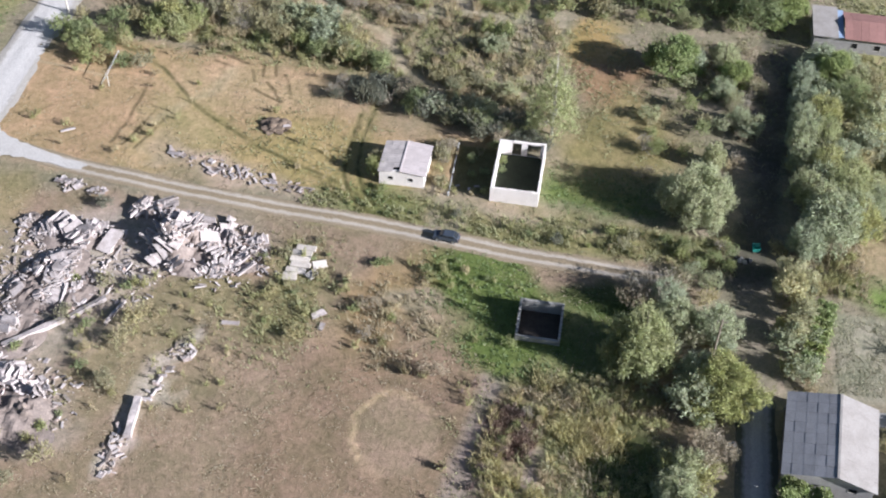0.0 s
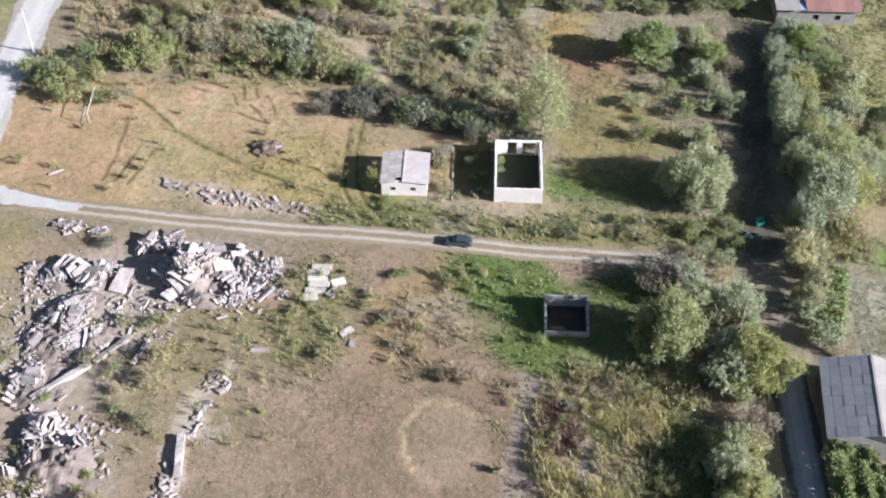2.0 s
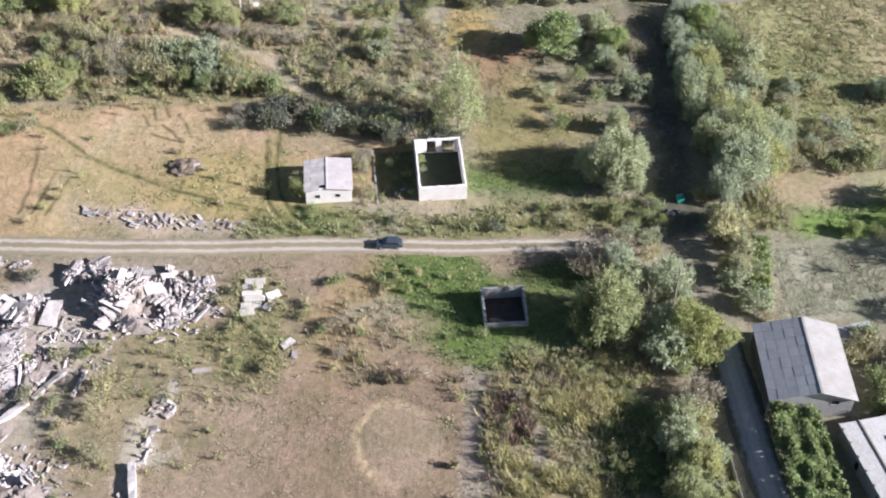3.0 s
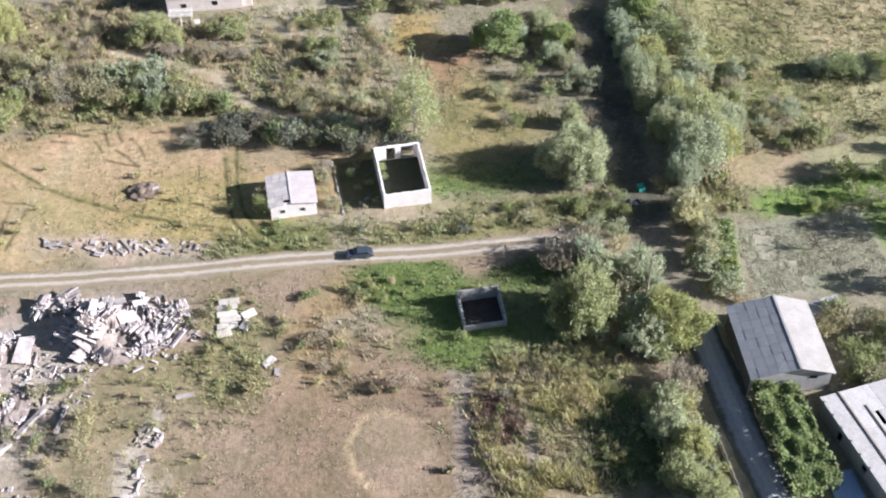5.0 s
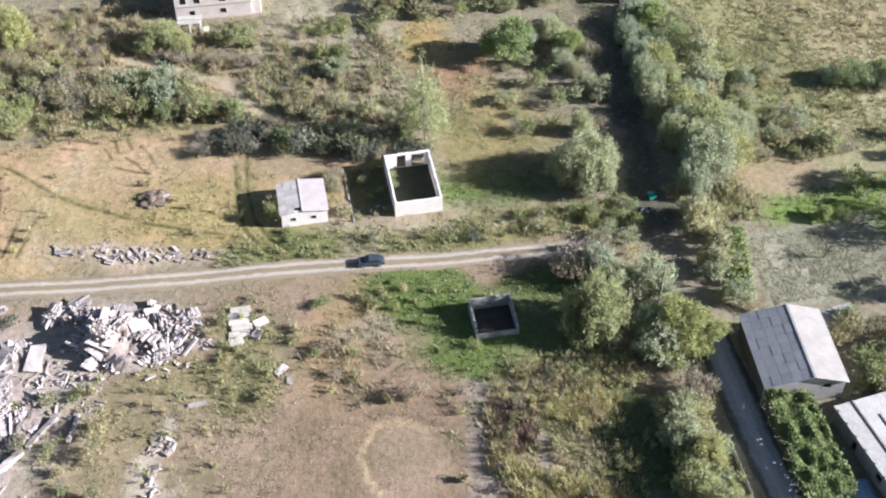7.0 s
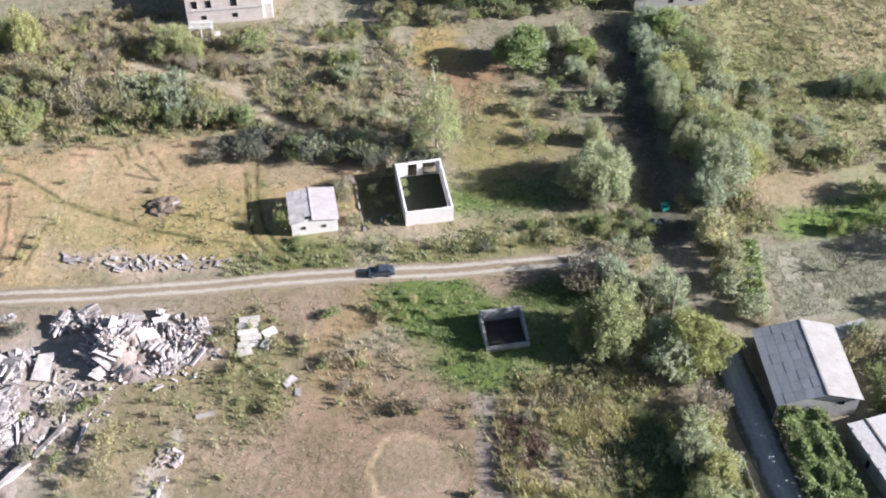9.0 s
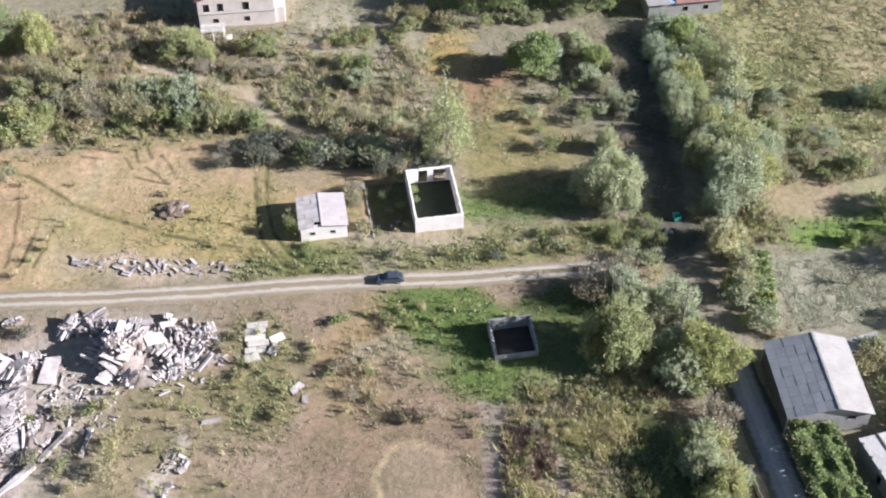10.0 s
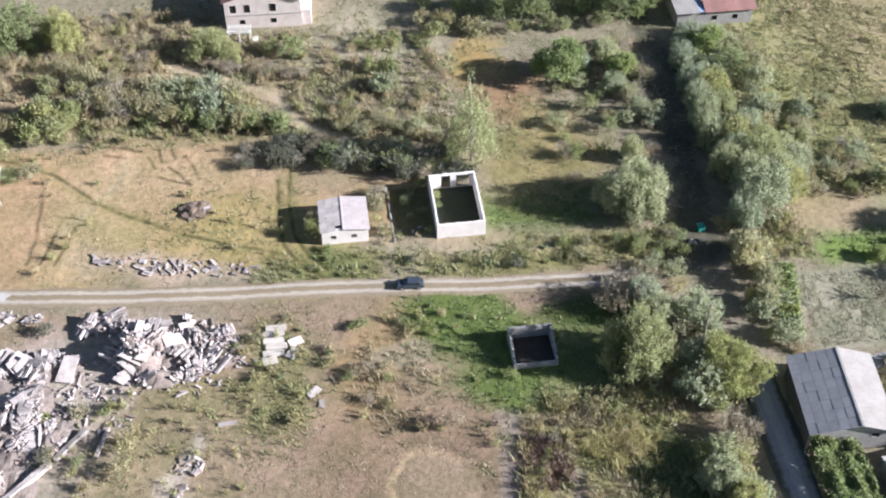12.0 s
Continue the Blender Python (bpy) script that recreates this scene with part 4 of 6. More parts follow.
def small_ruin():
    r = thing("roofless_hut", "small roofless grey concrete hut in grass", "ruin")
    x0, x1, y0, y1, t, H = 7.8, 14.4, -28.6, -22.3, 0.35, 2.3
    part("back_wall", wall_mesh(x0, x1, y1 - t, y1, -0.2, H), M_CONCRETE, r)
    part("front_wall", wall_mesh(x0, x1, y0, y0 + t, -0.2, 0.9), M_CONCRETE, r)
    ragged_top(r, M_CONCRETE, x0, x1, y1 - t, y1, H, "x", 21, 0.02, 0.12)
    for a, b, s in ((x0, x0 + t, 22), (x1 - t, x1, 23)):
        n = 6
        for k in range(n):
            c, d = y0 + t + (y1 - y0 - 2 * t) * k / n, y0 + t + (y1 - y0 - 2 * t) * (k + 1) / n
            part("side_wall", wall_mesh(a, b, c, d, -0.2, 1.15 + 1.1 * (k + 0.5) / n + 0.06 * ((k * s) % 3), along="y"), M_CONCRETE, r)
    # floor blackened to stand for shade within the hut
    part("floor", box(x0 + t, x1 - t, y0 + t, y1 - t, -0.3, 0.1), M_SHADED_EARTH, r, "earth floor coloured dark for the shade inside")
    return r


def big_shed():
    r = thing("gable_shed", "large shed with grey and white sheeted gable roof", "shed", pose(51.6, -41.7, 0, 0, 0, -5.4))
    x0, x1, y0, y1, H, R, xr, t = -5.8, 5.8, -6.6, 6.6, 3.9, 5.5, 0.8, 0.3
    openings = [(2.6, 3.8, 2.4, 3.3)]
    part("front_wall", wall_mesh(x0, x1, y0, y0 + t, -0.2, H, openings), M_STUCCO, r)
    part("back_wall", wall_mesh(x0, x1, y1 - t, y1, -0.2, H), M_CONCRETE, r)
    for y in (y0, y1 - t):
        part("gable", gable_end(x0, x1, xr, y, y + t, H, R - 0.08, bmesh.new()), M_STUCCO, r)
    # west wall faces away from the sun; its shade is in the colour
    part("side_wall", wall_mesh(x0, x0 + t, y0 + t, y1 - t, -0.2, H, along="y"), M_SHADED_SIDE, r)
    part("side_wall", wall_mesh(x1 - t, x1, y0 + t, y1 - t, -0.2, H, along="y"), M_CONCRETE, r)
    part("floor", box(x0 + t, x1 - t, y0 + t, y1 - t, -0.3, 0.06), M_SHADED_EARTH, r)
    for p, q, lo, hi in openings:
        window(r, (p + q) / 2, y0, lo, q - p, hi - lo)
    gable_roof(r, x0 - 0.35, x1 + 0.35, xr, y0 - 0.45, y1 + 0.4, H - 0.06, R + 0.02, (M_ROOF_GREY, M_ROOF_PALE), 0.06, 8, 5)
    part("ridge_cap", box(xr - 0.2, xr + 0.2, y0 - 0.45, y1 + 0.4, R - 0.02, R + 0.07, bevel=0.03), M_ROOF_PALE, r)
    return r


def flat_building():
    r = thing("flat_roofed_outbuilding", "flat-roofed grey outbuilding with a hole in its roof", "building", pose(53.4, -52.4, 0, 0, 0, 7.5))
    x0, x1, y0, y1, H = 0.3, 20, -27, -0.3, 3.1
    part("wall", wall_mesh(x0, x1, y1 - 0.35, y1, -0.2, H, [(4, 5.2, 1, 2.2)]), M_CONCRETE, r)
    part("wall", wall_mesh(x0, x0 + 0.35, y0, y1 - 0.35, -0.2, H, [(-6, -5, 0.0, 2.0), (-12, -10.8, 1, 2.2)], along="y"), M_CONCRETE, r)
    part("wall", wall_mesh(x1 - 0.35, x1, y0, y1 - 0.35, -0.2, H, along="y"), M_CONCRETE, r)
    part("wall", wall_mesh(x0, x1, y0 - 0.35, y0, -0.2, H), M_CONCRETE, r)
    part("floor", box(x0 + 0.35, x1 - 0.35, y0, y1 - 0.35, -0.3, 0.05), M_SHADED_EARTH, r)
    for a, b, c, d in ((-0.05, 2.85, y0 - 0.6, 0.0), (2.87, 7.6, -4.4, 0.0), (2.87, 5.9, -6.8, -4.42), (6.5, 7.6, -6.8, -4.42), (2.87, 7.6, y0 - 0.6, -6.82), (7.62, 14, y0 - 0.6, 0.0), (14.02, x1 + 0.3, y0 - 0.6, 0.0)):
        part("roof_slab", box(a, b, c, d, H, H + 0.2, bevel=0.02), M_FLATROOF, r)
    part("kerb", box(-0.05, 0.3, y0 - 0.6, 0.0, H + 0.2, H + 0.3), M_PALE_WOOD, r)
    part("batten", box(2.75, 2.97, y0 - 0.6, 0.0, H + 0.205, H + 0.36), M_WOOD, r)
    part("batten", box(5.2, 5.4, -9.5, -3.2, H + 0.205, H + 0.34), M_WOOD, r)
    for k in range(6):
        part("stone", box(0.0, 0.34, -1.2 - k * 2.3, -0.85 - k * 2.3, H + 0.3, H + 0.46, bevel=0.04), M_CONCRETE, r)
    return r


def far_house():
    r = thing("two_storey_house", "derelict two-storey pale pink house with empty windows", "house", pose(-34.3, 64.0, 0, 0, 0, -1.5))
    x0, x1, y0, y1, H, t = 0.8, 15.6, 0.0, 9.5, 6.2, 0.4
    low = [(3.4, 4.6, 0.9, 2.0), (9.5, 10.7, 0.9, 2.1)]
    high = [(1.8, 3.1, 3.5, 5.4), (4.5, 5.8, 3.5, 5.4), (9.4, 10.8, 3.5, 5.4)]
    part("lower_wall", wall_mesh(x0, x1, y0, y0 + t, -0.2, 3.0, low), M_PINK, r)
    part("upper_wall", wall_mesh(x0, x1, y0, y0 + t, 3.0, H, high), M_PINK, r)
    part("side_wall", wall_mesh(x0, x0 + t, y0 + t, y1, -0.2, H, along="y"), M_PINK, r)
    part("side_wall", wall_mesh(x1 - t, x1, y0 + t, y1, -0.2, H, along="y"), M_PINK, r)
    part("back_wall", wall_mesh(x0, x1, y1, y1 + t, -0.2, H), M_PINK, r)
    part("floor", box(x0 + t, x1 - t, y0 + t, y1, 2.85, 3.05), M_CONCRETE, r)
    for p, q, lo, hi in low + high:
        window(r, (p + q) / 2, y0, lo, q - p, hi - lo, M_PINK)
    part("cornice", box(x0 - 0.1, x1 + 0.1, y0 - 0.1, y0, 2.95, 3.12, bevel=0.02), M_CONCRETE, r)
    part("extension", box(x1, x1 + 1.9, y0 + 0.3, y1, -0.2, 3.4, bevel=0.04), M_PINK, r, "low pink side block")
    gable_roof(r, x0 - 0.5, x1 + 0.5, (x0 + x1) / 2, y0 - 0.5, y1 + 0.9, H, H + 2.4, (M_ROOF_RED, M_ROOF_RED), 0.1, 5, 4)
    for y in (y0, y1):
        part("gable", gable_end(x0, x1, (x0 + x1) / 2, y, y + t, H, H + 2.2, bmesh.new()), M_PINK, r)
    return r


def porch():
    r = thing("timber_porch", "collapsing white timber porch frame", "porch", pose(-33.4, 59.5, 0, 0, 0, -4))
    for x in (0.3, 2.4, 4.4):
        for y in (0.2, 2.6):
            part("post", box(x - 0.13, x + 0.13, y - 0.13, y + 0.13, -0.1, 2.0, bevel=0.015), M_WHITE_WOOD, r)
    for k in range(6):
        y = 0.1 + k * 0.52
        part("rail", box(0.0, 4.7, y - 0.08, y + 0.08, 2.0, 2.14), M_WHITE_WOOD, r)
    for x in (0.3, 4.4):
        part("beam", box(x - 0.07, x + 0.07, 0.0, 2.9, 1.87, 2.0), M_WHITE_WOOD, r)
    for k in range(3):
        part("step", box(4.75, 5.9, 0.2 + k * 0.3, 0.5 + k * 0.3, -0.1, 0.2 + k * 0.18), M_WHITE_WOOD, r)
    return r


def red_house():
    r = thing("red_roofed_house", "low grey house with faded red and white roofs", "house")
    x0, xm, x1, y0, y1, H = 54.3, 59.2, 69.4, 53.4, 61.5, 3.3
    part("front_wall", wall_mesh(x0, x1, y0, y0 + 0.35, -0.2, H, [(61.2, 62.4, 1, 2.2), (65.4, 66.6, 1, 2.2)]), M_CONCRETE, r)
    part("side_wall", wall_mesh(x0, x0 + 0.35, y0 + 0.35, y1, -0.2, H, along="y"), M_CONCRETE, r)
    part("side_wall", wall_mesh(x1 - 0.35, x1, y0 + 0.35, y1, -0.2, H, along="y"), M_CONCRETE, r)
    part("back_wall", wall_mesh(x0, x1, y1, y1 + 0.35, -0.2, H), M_CONCRETE, r)
    for x in (61.8, 66.0):
        window(r, x, y0, 1, 1.2, 1.2)
    part("white_roof", slab_mesh([(x0 - 0.4, y0 - 0.5, H + 0.05), (xm - 0.6, y0 - 0.5, H + 0.05), (xm - 0.6, y1 + 0.4, H + 0.9), (x0 - 0.4, y1 + 0.4, H + 0.9)], 0.1), M_ROOF_PALE, r, "white sheet roof")
    part("blue_cover", slab_mesh([(xm - 0.58, y0 - 0.2, H + 0.02), (xm + 0.5, y0 - 0.2, H + 0.02), (xm + 0.5, y1, H + 0.6), (xm - 0.58, y1, H + 0.6)], 0.06), M_TARP, r, "blue sheet between the roofs")
    ym = (y0 + y1) / 2
    for i in range(7):
        a, b = xm + 0.52 + i * 1.5, xm + 0.52 + (i + 1) * 1.5
        for (ya, za), (yb, zb) in (((y0 - 0.5, H), (ym, H + 1.3)), ((ym, H + 1.3), (y1 + 0.5, H))):
            part("roof_sheet", slab_mesh([(a, ya, za), (b - 0.02, ya, za), (b - 0.02, yb, zb), (a, yb, zb)], 0.08), M_ROOF_RED, r)
    return r


large_ruin()
low_wall()
small_house()
small_ruin()
big_shed()
flat_building()
far_house()
porch()
red_house()


# ---------------------------------------------------------------- shrubs and weeds
def keep_clear(x, y, margin=0.6):
    """Whether a place lies off the roads, buildings, rubble and other open spots."""
    d = line_mask(np.array([x]), np.array([y]), DIRT_ROAD, 2.2 + margin, 0.01)[0]
    if d > 0 and x < 24:
        return False
    if line_mask(np.array([x, x]), np.array([y, y + 2.6]), SCRUB_PATH, 1.2 + margin, 0.01).max() > 0:
        return False
    if abs(x + 90) < 5.2 + margin or (42.8 - 3 - margin < x < 42.8 + 2.8 + margin and y < 2):
        return False
    for x0, x1, y0, y1 in ((-0.5, 8.6, -1, 13), (-19.2, -10.2, -0.2, 8.4), (7.2, 15, -30, -21.8), (44.5, 58.5, -49.5, -33.5), (50.5, 76, -82, -51), (-35, -15.5, 60, 74), (53, 70, 52, 63), (53.5, 77.5, -31, -14)):
        if x0 - margin < x < x1 + margin and y0 - margin < y < y1 + margin:
            return False
    return True


WEEDS = {"weed": [], "tan": [], "brown": []}


def off_strips(x, y):
    return all(line_mask(np.array([x]), np.array([y]), pts, half * 0.9, 0.01)[0] == 0 for pts, half in BARE_STRIPS)


def scatter(kinds, x0, x1, y0, y1, count, low, high, seed, gap=0.0):
    r = random.Random(seed)
    for _ in range(count):
        x, y = r.uniform(x0, x1), r.uniform(y0, y1)
        s = r.uniform(low, high)
        k = r.choice(kinds)
        if k in WEEDS:
            if keep_clear(x, y, 0.3) and off_strips(x, y) and value_noise(x, y, 6, 2) > gap:
                for _ in range(3):
                    q = s * r.uniform(0.35, 0.7)
                    WEEDS[k].append((x + r.gauss(0, 0.5) * s, y + r.gauss(0, 0.5) * s, q * 0.6 + ground_z(x, y), q, q, q))
        elif keep_clear(x, y, 1.1 * s if k != "bramble" else 0.3) and value_noise(x, y, 6, 2) > gap:
            plant(k, x, y, s, s * r.uniform(0.75, 1.2), r.uniform(0, 360))


O, G, D, S, Y, W, T, B = "olive", "green", "dry", "silverbush", "yellow", "weed", "tan", "bramble"
def band(kinds, a, b, depth, count, low, high, seed, flat=1.0):
    """Brush along a line from a to b, spread over a depth behind it."""
    r = random.Random(seed)
    for _ in range(count):
        q, d = r.random(), r.random() * depth
        x, y = a[0] + (b[0] - a[0]) * q + r.gauss(0, 0.4), a[1] + (b[1] - a[1]) * q + d
        size = r.uniform(low, high)
        k = r.choice(kinds)
        if k in WEEDS:
            if keep_clear(x, y, 0.3):
                for _ in range(4):
                    w = size * r.uniform(0.4, 0.75)
                    WEEDS[k].append((x + r.gauss(0, 0.6), y + r.gauss(0, 0.6), w * 0.6 + ground_z(x, y), w, w, w))
        elif keep_clear(x, y, 0.8 * size):
            plant(k, x, y, size, size * r.uniform(0.8, 1.25) * flat, r.uniform(0, 360))


band((D, O, D, T, O, T), (-61, 40.5), (-46, 37), 9, 46, 0.65, 1.1, 151)
band((O, S, O, Y, T), (-50, 37.5), (-30, 33.5), 8, 44, 0.66, 1.1, 152)
band((G, O, G, O), (-48, 35), (-24, 30.6), 2.2, 22, 0.6, 0.95, 153)
band((O, D, O, T), (-35, 36), (-21, 29.5), 4, 20, 0.5, 0.9, 154)
band((Y, Y, G), (-70, 36.5), (-60, 35.5), 3, 9, 0.7, 1.1, 155)
band((D, "thorn", "thorn", D), (-31, 20.8), (-17, 20.5), 6.5, 26, 0.45, 1.0, 156)
band(("thorn", "thorn", D, G, S, O), (-18, 19.5), (-3, 16.5), 7, 34, 0.45, 1.0, 157)
band(("thorn", G, "thorn", D), (-4, 14.8), (7.5, 14.4), 6, 20, 0.6, 1.0, 158)
band((O, T, O, T, S), (-18, 29), (8, 23.5), 3.5, 34, 0.45, 0.75, 159)
band((D, D, T, D), (-38, 51.5), (-19, 45), 2.0, 20, 0.55, 0.85, 160)
band((O, S), (-8.5, 40.6), (-3, 39.9), 0.8, 6, 0.66, 0.9, 161)
band((G, O), (-8.5, 46.4), (-2.5, 45.6), 0.6, 6, 0.5, 0.75, 162)
band((B, B, W, B), (-9, 54.5), (4, 52.5), 4, 34, 0.5, 0.9, 163)
band((O, D, T, T), (-14, 33), (6, 30), 12, 12, 0.4, 0.6, 164)
scatter((T, T, W), -70, -18, 31, 60, 190, 0.5, 1.1, 135)
scatter((W, T, T), -30, 8, 24, 60, 170, 0.4, 0.9, 138)
scatter((W, T, T, T), -82, -40, 44, 72, 190, 0.5, 1.1, 139)
scatter((D, O, D), -72, -30, 46, 60, 16, 0.45, 0.8, 140)
band((Y, Y, T), (-67, 46.5), (-60, 45.5), 3, 8, 0.6, 1.0, 165)
scatter((G, O, Y), 4, 47, 54, 68, 26, 0.7, 1.1, 109)
scatter((O, D, G, T, S), 24, 42, 10, 46, 34, 0.4, 0.85, 110)
scatter((O, S, D), 36, 44, 20, 50, 16, 0.6, 1.0, 111)
scatter((S, O, G), 50.5, 66, 14, 46, 36, 0.7, 1.25, 112)
scatter((O, D, O, S), 58, 76, 2, 26, 34, 0.5, 0.95, 113, 0.2)
scatter((W, T, T, W), 64, 116, 8, 74, 170, 0.3, 0.6, 114)
scatter((G, S, O), 27, 39.5, -41, -15, 22, 0.5, 0.95, 115)
scatter((S, S, Y, S, Y), 30.5, 36.5, -67, -47, 28, 0.6, 1.05, 116)
for x, y, s in ((35.6, -45.5, 1.1), (37.6, -44.6, 1.0), (36.6, -43.0, 0.9)):
    plant(D, x, y, s, s * 1.3)
scatter((S, Y, T, S, T), 46.5, 51, -31, -9, 22, 0.55, 1.1, 117)
for x, y, s in ((47.8, -13.5, 1.15), (49.6, -10.5, 1.0), (49.2, -17.5, 0.9), (48.0, -21.5, 0.85), (47.4, -9.0, 0.8)):
    plant("pale", x, y, s, s * 1.3)
for x, y, s in ((36.5, -6.8, 0.6), (38.8, -8.4, 0.55), (34.5, -8.6, 0.5)):
    plant(G, x, y, s, s)
plant(S, 33, -37.6, 1.3, 1.6)
plant(S, 31.2, -36.4, 0.9, 1.1)
plant(Y, 21.8, -30.5, 1.0, 1.3)
plant(Y, 22.5, -33, 0.8, 0.9)
scatter((D, O, D), 36, 52, -12, -3, 16, 0.5, 0.9, 118)
scatter((T, W, T, T), 4.5, 23, -62, -35.5, 40, 0.35, 0.7, 119, 0.3)
scatter(("brown", T, T), 6.5, 12.5, -49, -41.5, 14, 0.25, 0.45, 171)
scatter(("brown", T, W), 0.5, 9, -62, -38, 46, 0.3, 0.6, 172)
scatter((W, T, W), 22, 30, -42, -35.5, 30, 0.4, 0.9, 136)
scatter((B, W, W), 22, 30, -62, -44, 26, 0.3, 0.6, 137)
scatter((D, B), 7.5, 12.5, -47, -41, 4, 0.4, 0.6, 133)
scatter((O, W, W), 8, 24, -60, -36, 12, 0.35, 0.5, 132)
scatter((W, W, O, Y), 14, 27, -38, -34.5, 18, 0.4, 0.65, 120)
scatter((W, T, W, B), -28, 34, -7.6, -1.8, 46, 0.25, 0.5, 121)
scatter((W, W, G, O), 20, 40, -8.5, -3, 20, 0.35, 0.65, 122)
scatter((G, Y, G, O), -85, -66, 23, 38, 22, 0.6, 1.1, 123)
for x, y, k in ((-76.6, 22.6, 0.8), (-79.2, 25.0, 0.9), (-74.4, 25.6, 0.75), (-80, 29.5, 1.0), (-85, 30.6, 1.0), (-67.4, 33.4, 1.15)):
    plant(G, x, y, k, k * 1.1)
for x, y, k in ((-64.2, 34, 1.1), (-66, 37.5, 1.2), (-77.5, 28, 0.9)):
    plant(Y, x, y, k, k * 1.3)
scatter((G, G, O), -122, -97, -12, 60, 40, 0.6, 1.3, 124)
scatter((W, B, W, W, O), -34, -22, -34, -14, 26, 0.3, 0.55, 125)
scatter((G, O), 60, 74, -50, -36, 22, 0.7, 1.2, 126)
scatter((W, T, B, D), -20, 0, -38, -16, 40, 0.4, 0.9, 127, 0.4)
scatter((W, T, B, O), -75, -45, -75, -28, 60, 0.4, 0.9, 128, 0.3)
scatter((T, W, W), -56, -30, -52, -26, 90, 0.2, 0.42, 173, 0.3)
scatter((B, W), -8, 12, -34, -13, 12, 0.3, 0.5, 129)
scatter((O, D, G), 70, 100, -14, 8, 18, 0.5, 1.0, 130)
scatter((T, W), -86, 0, -2, 30, 60, 0.3, 0.6, 131, 0.45)
plant("soft", -36.6, 55.6, 0.95, 0.72)
plant("soft", -32.8, 53.6, 0.6, 0.5)
plant(O, -33.5, 55, 1.0, 1.1)
plant(G, -21, 53, 1.2, 1.2)
plant(G, -25, 55, 0.9, 0.9)
scatter((T, W, W), 47, 60, -11, -1, 40, 0.5, 1.0, 134)
plant(G, -19.4, 3.0, 0.7, 1.0)
plant(O, -19.6, 5.2, 0.6, 0.8)
plant(G, -17.5, -0.4, 0.4, 0.4)
scatter((W, T, O, D), -10.6, -7.2, 0, 12, 16, 0.35, 0.6, 142)
plant(O, -9.2, 8.6, 0.6, 0.8)
plant(D, -8.6, 11.5, 0.7, 0.8)
plant(G, -0.9, 13.2, 0.5)
for x, y, k in ((2.6, 14.2, 0.75), (5.2, 14.4, 0.85), (7.2, 14.0, 0.7)):
    plant("thorn", x, y, k, k)
for x, y, k in ((-1.6, 6.2, 0.35), (-3.6, 5.4, 0.3), (-1.0, 1.6, 0.3), (-4.2, 9.0, 0.4), (1.1, 9.6, 0.4), (1.2, 7.4, 0.3)):
    plant(G, x, y, k, k * 1.2)
plant(Y, 76.8, 3.2, 1.15, 1.25)
plant(S, 33, -11.2, 0.7, 0.7)
plant(S, 36, -13, 0.8, 0.8)
plant(O, 31, -14, 0.9, 1.0)
plant(G, 7.3, -29.8, 0.45)
plant("thorn", 11.8, -7.6, 0.5, 0.45)
plant("thorn", -4.6, -4.6, 0.4, 0.35)
plant("thorn", -60.6, -12.6, 0.6, 0.55)
for k, x, y, s, sz in (("silver", 85.6, 21.8, 0.62, 0.42), ("broad", 89.2, 20.6, 0.72, 0.42), ("silver", 93.4, 20.2, 0.8, 0.44), ("broad", 97.6, 19.4, 0.8, 0.5)):
    plant(k, x, y, s, sz)
plant("broad", 86, -8, 0.7)
plant("broad", 79, -33, 0.6)
# tree out of view to the east, added for its shadow on the plot
plant("broad", 88, -21, 0.85, 0.9)
plant("bright", 69.0, -13.4, 0.36, 0.34)
plant(G, 72.5, -13.8, 0.6, 0.6)


for kind, name, label, material in (("weed", "olive_weeds", "tall olive weeds in rough ground", L_WEED), ("tan", "straw_weeds", "tall straw-coloured dry weeds", L_STRAW), ("brown", "withered_weeds", "dark brown withered weeds in dry ground", L_BROWN)):
    wv, wf = shoots(WEEDS[kind], 40 * len(WEEDS[kind]), 601, 1.0, 0.62, 0.085, 1.7, low=-0.1)
    tagged(new(name, mesh_from(name, wv.tolist(), wf.tolist(), material)), label, "weeds", kind="stuff")


# ---------------------------------------------------------------- grass
def tufts(name, label, material, places, height, seed, blades=5, width=0.07):
    """Grass in tufts of leaning blades; one sheet of stuff."""
    r = np.random.default_rng(seed)
    n = len(places) * blades
    base = np.repeat(places, blades, 0) + r.normal(size=(n, 2)) * 0.2
    a = r.uniform(0, 2 * np.pi, n)
    h = height * r.uniform(0.5, 1.3, n)
    lean = r.uniform(0.2, 0.9, n) * h
    z = 0.10 * np.sin(base[:, 0] * 0.11 + 1.3) * np.cos(base[:, 1] * 0.13) + 0.05 * np.sin(base[:, 0] * 0.37 + base[:, 1] * 0.29) - 0.05
    dx, dy = np.cos(a), np.sin(a)
    w = width * r.uniform(0.6, 1.4, n)
    p0 = np.stack([base[:, 0] - dy * w, base[:, 1] + dx * w, z], 1)
    p1 = np.stack([base[:, 0] + dy * w, base[:, 1] - dx * w, z], 1)
    p2 = np.stack([base[:, 0] + dx * lean, base[:, 1] + dy * lean, z + h], 1)
    v = np.stack([p0, p1, p2], 1).reshape(-1, 3)
    me = mesh_from(name, v.tolist(), np.arange(3 * n).reshape(-1, 3).tolist(), material)
    return tagged(new(name, me), label, "grass", kind="stuff")


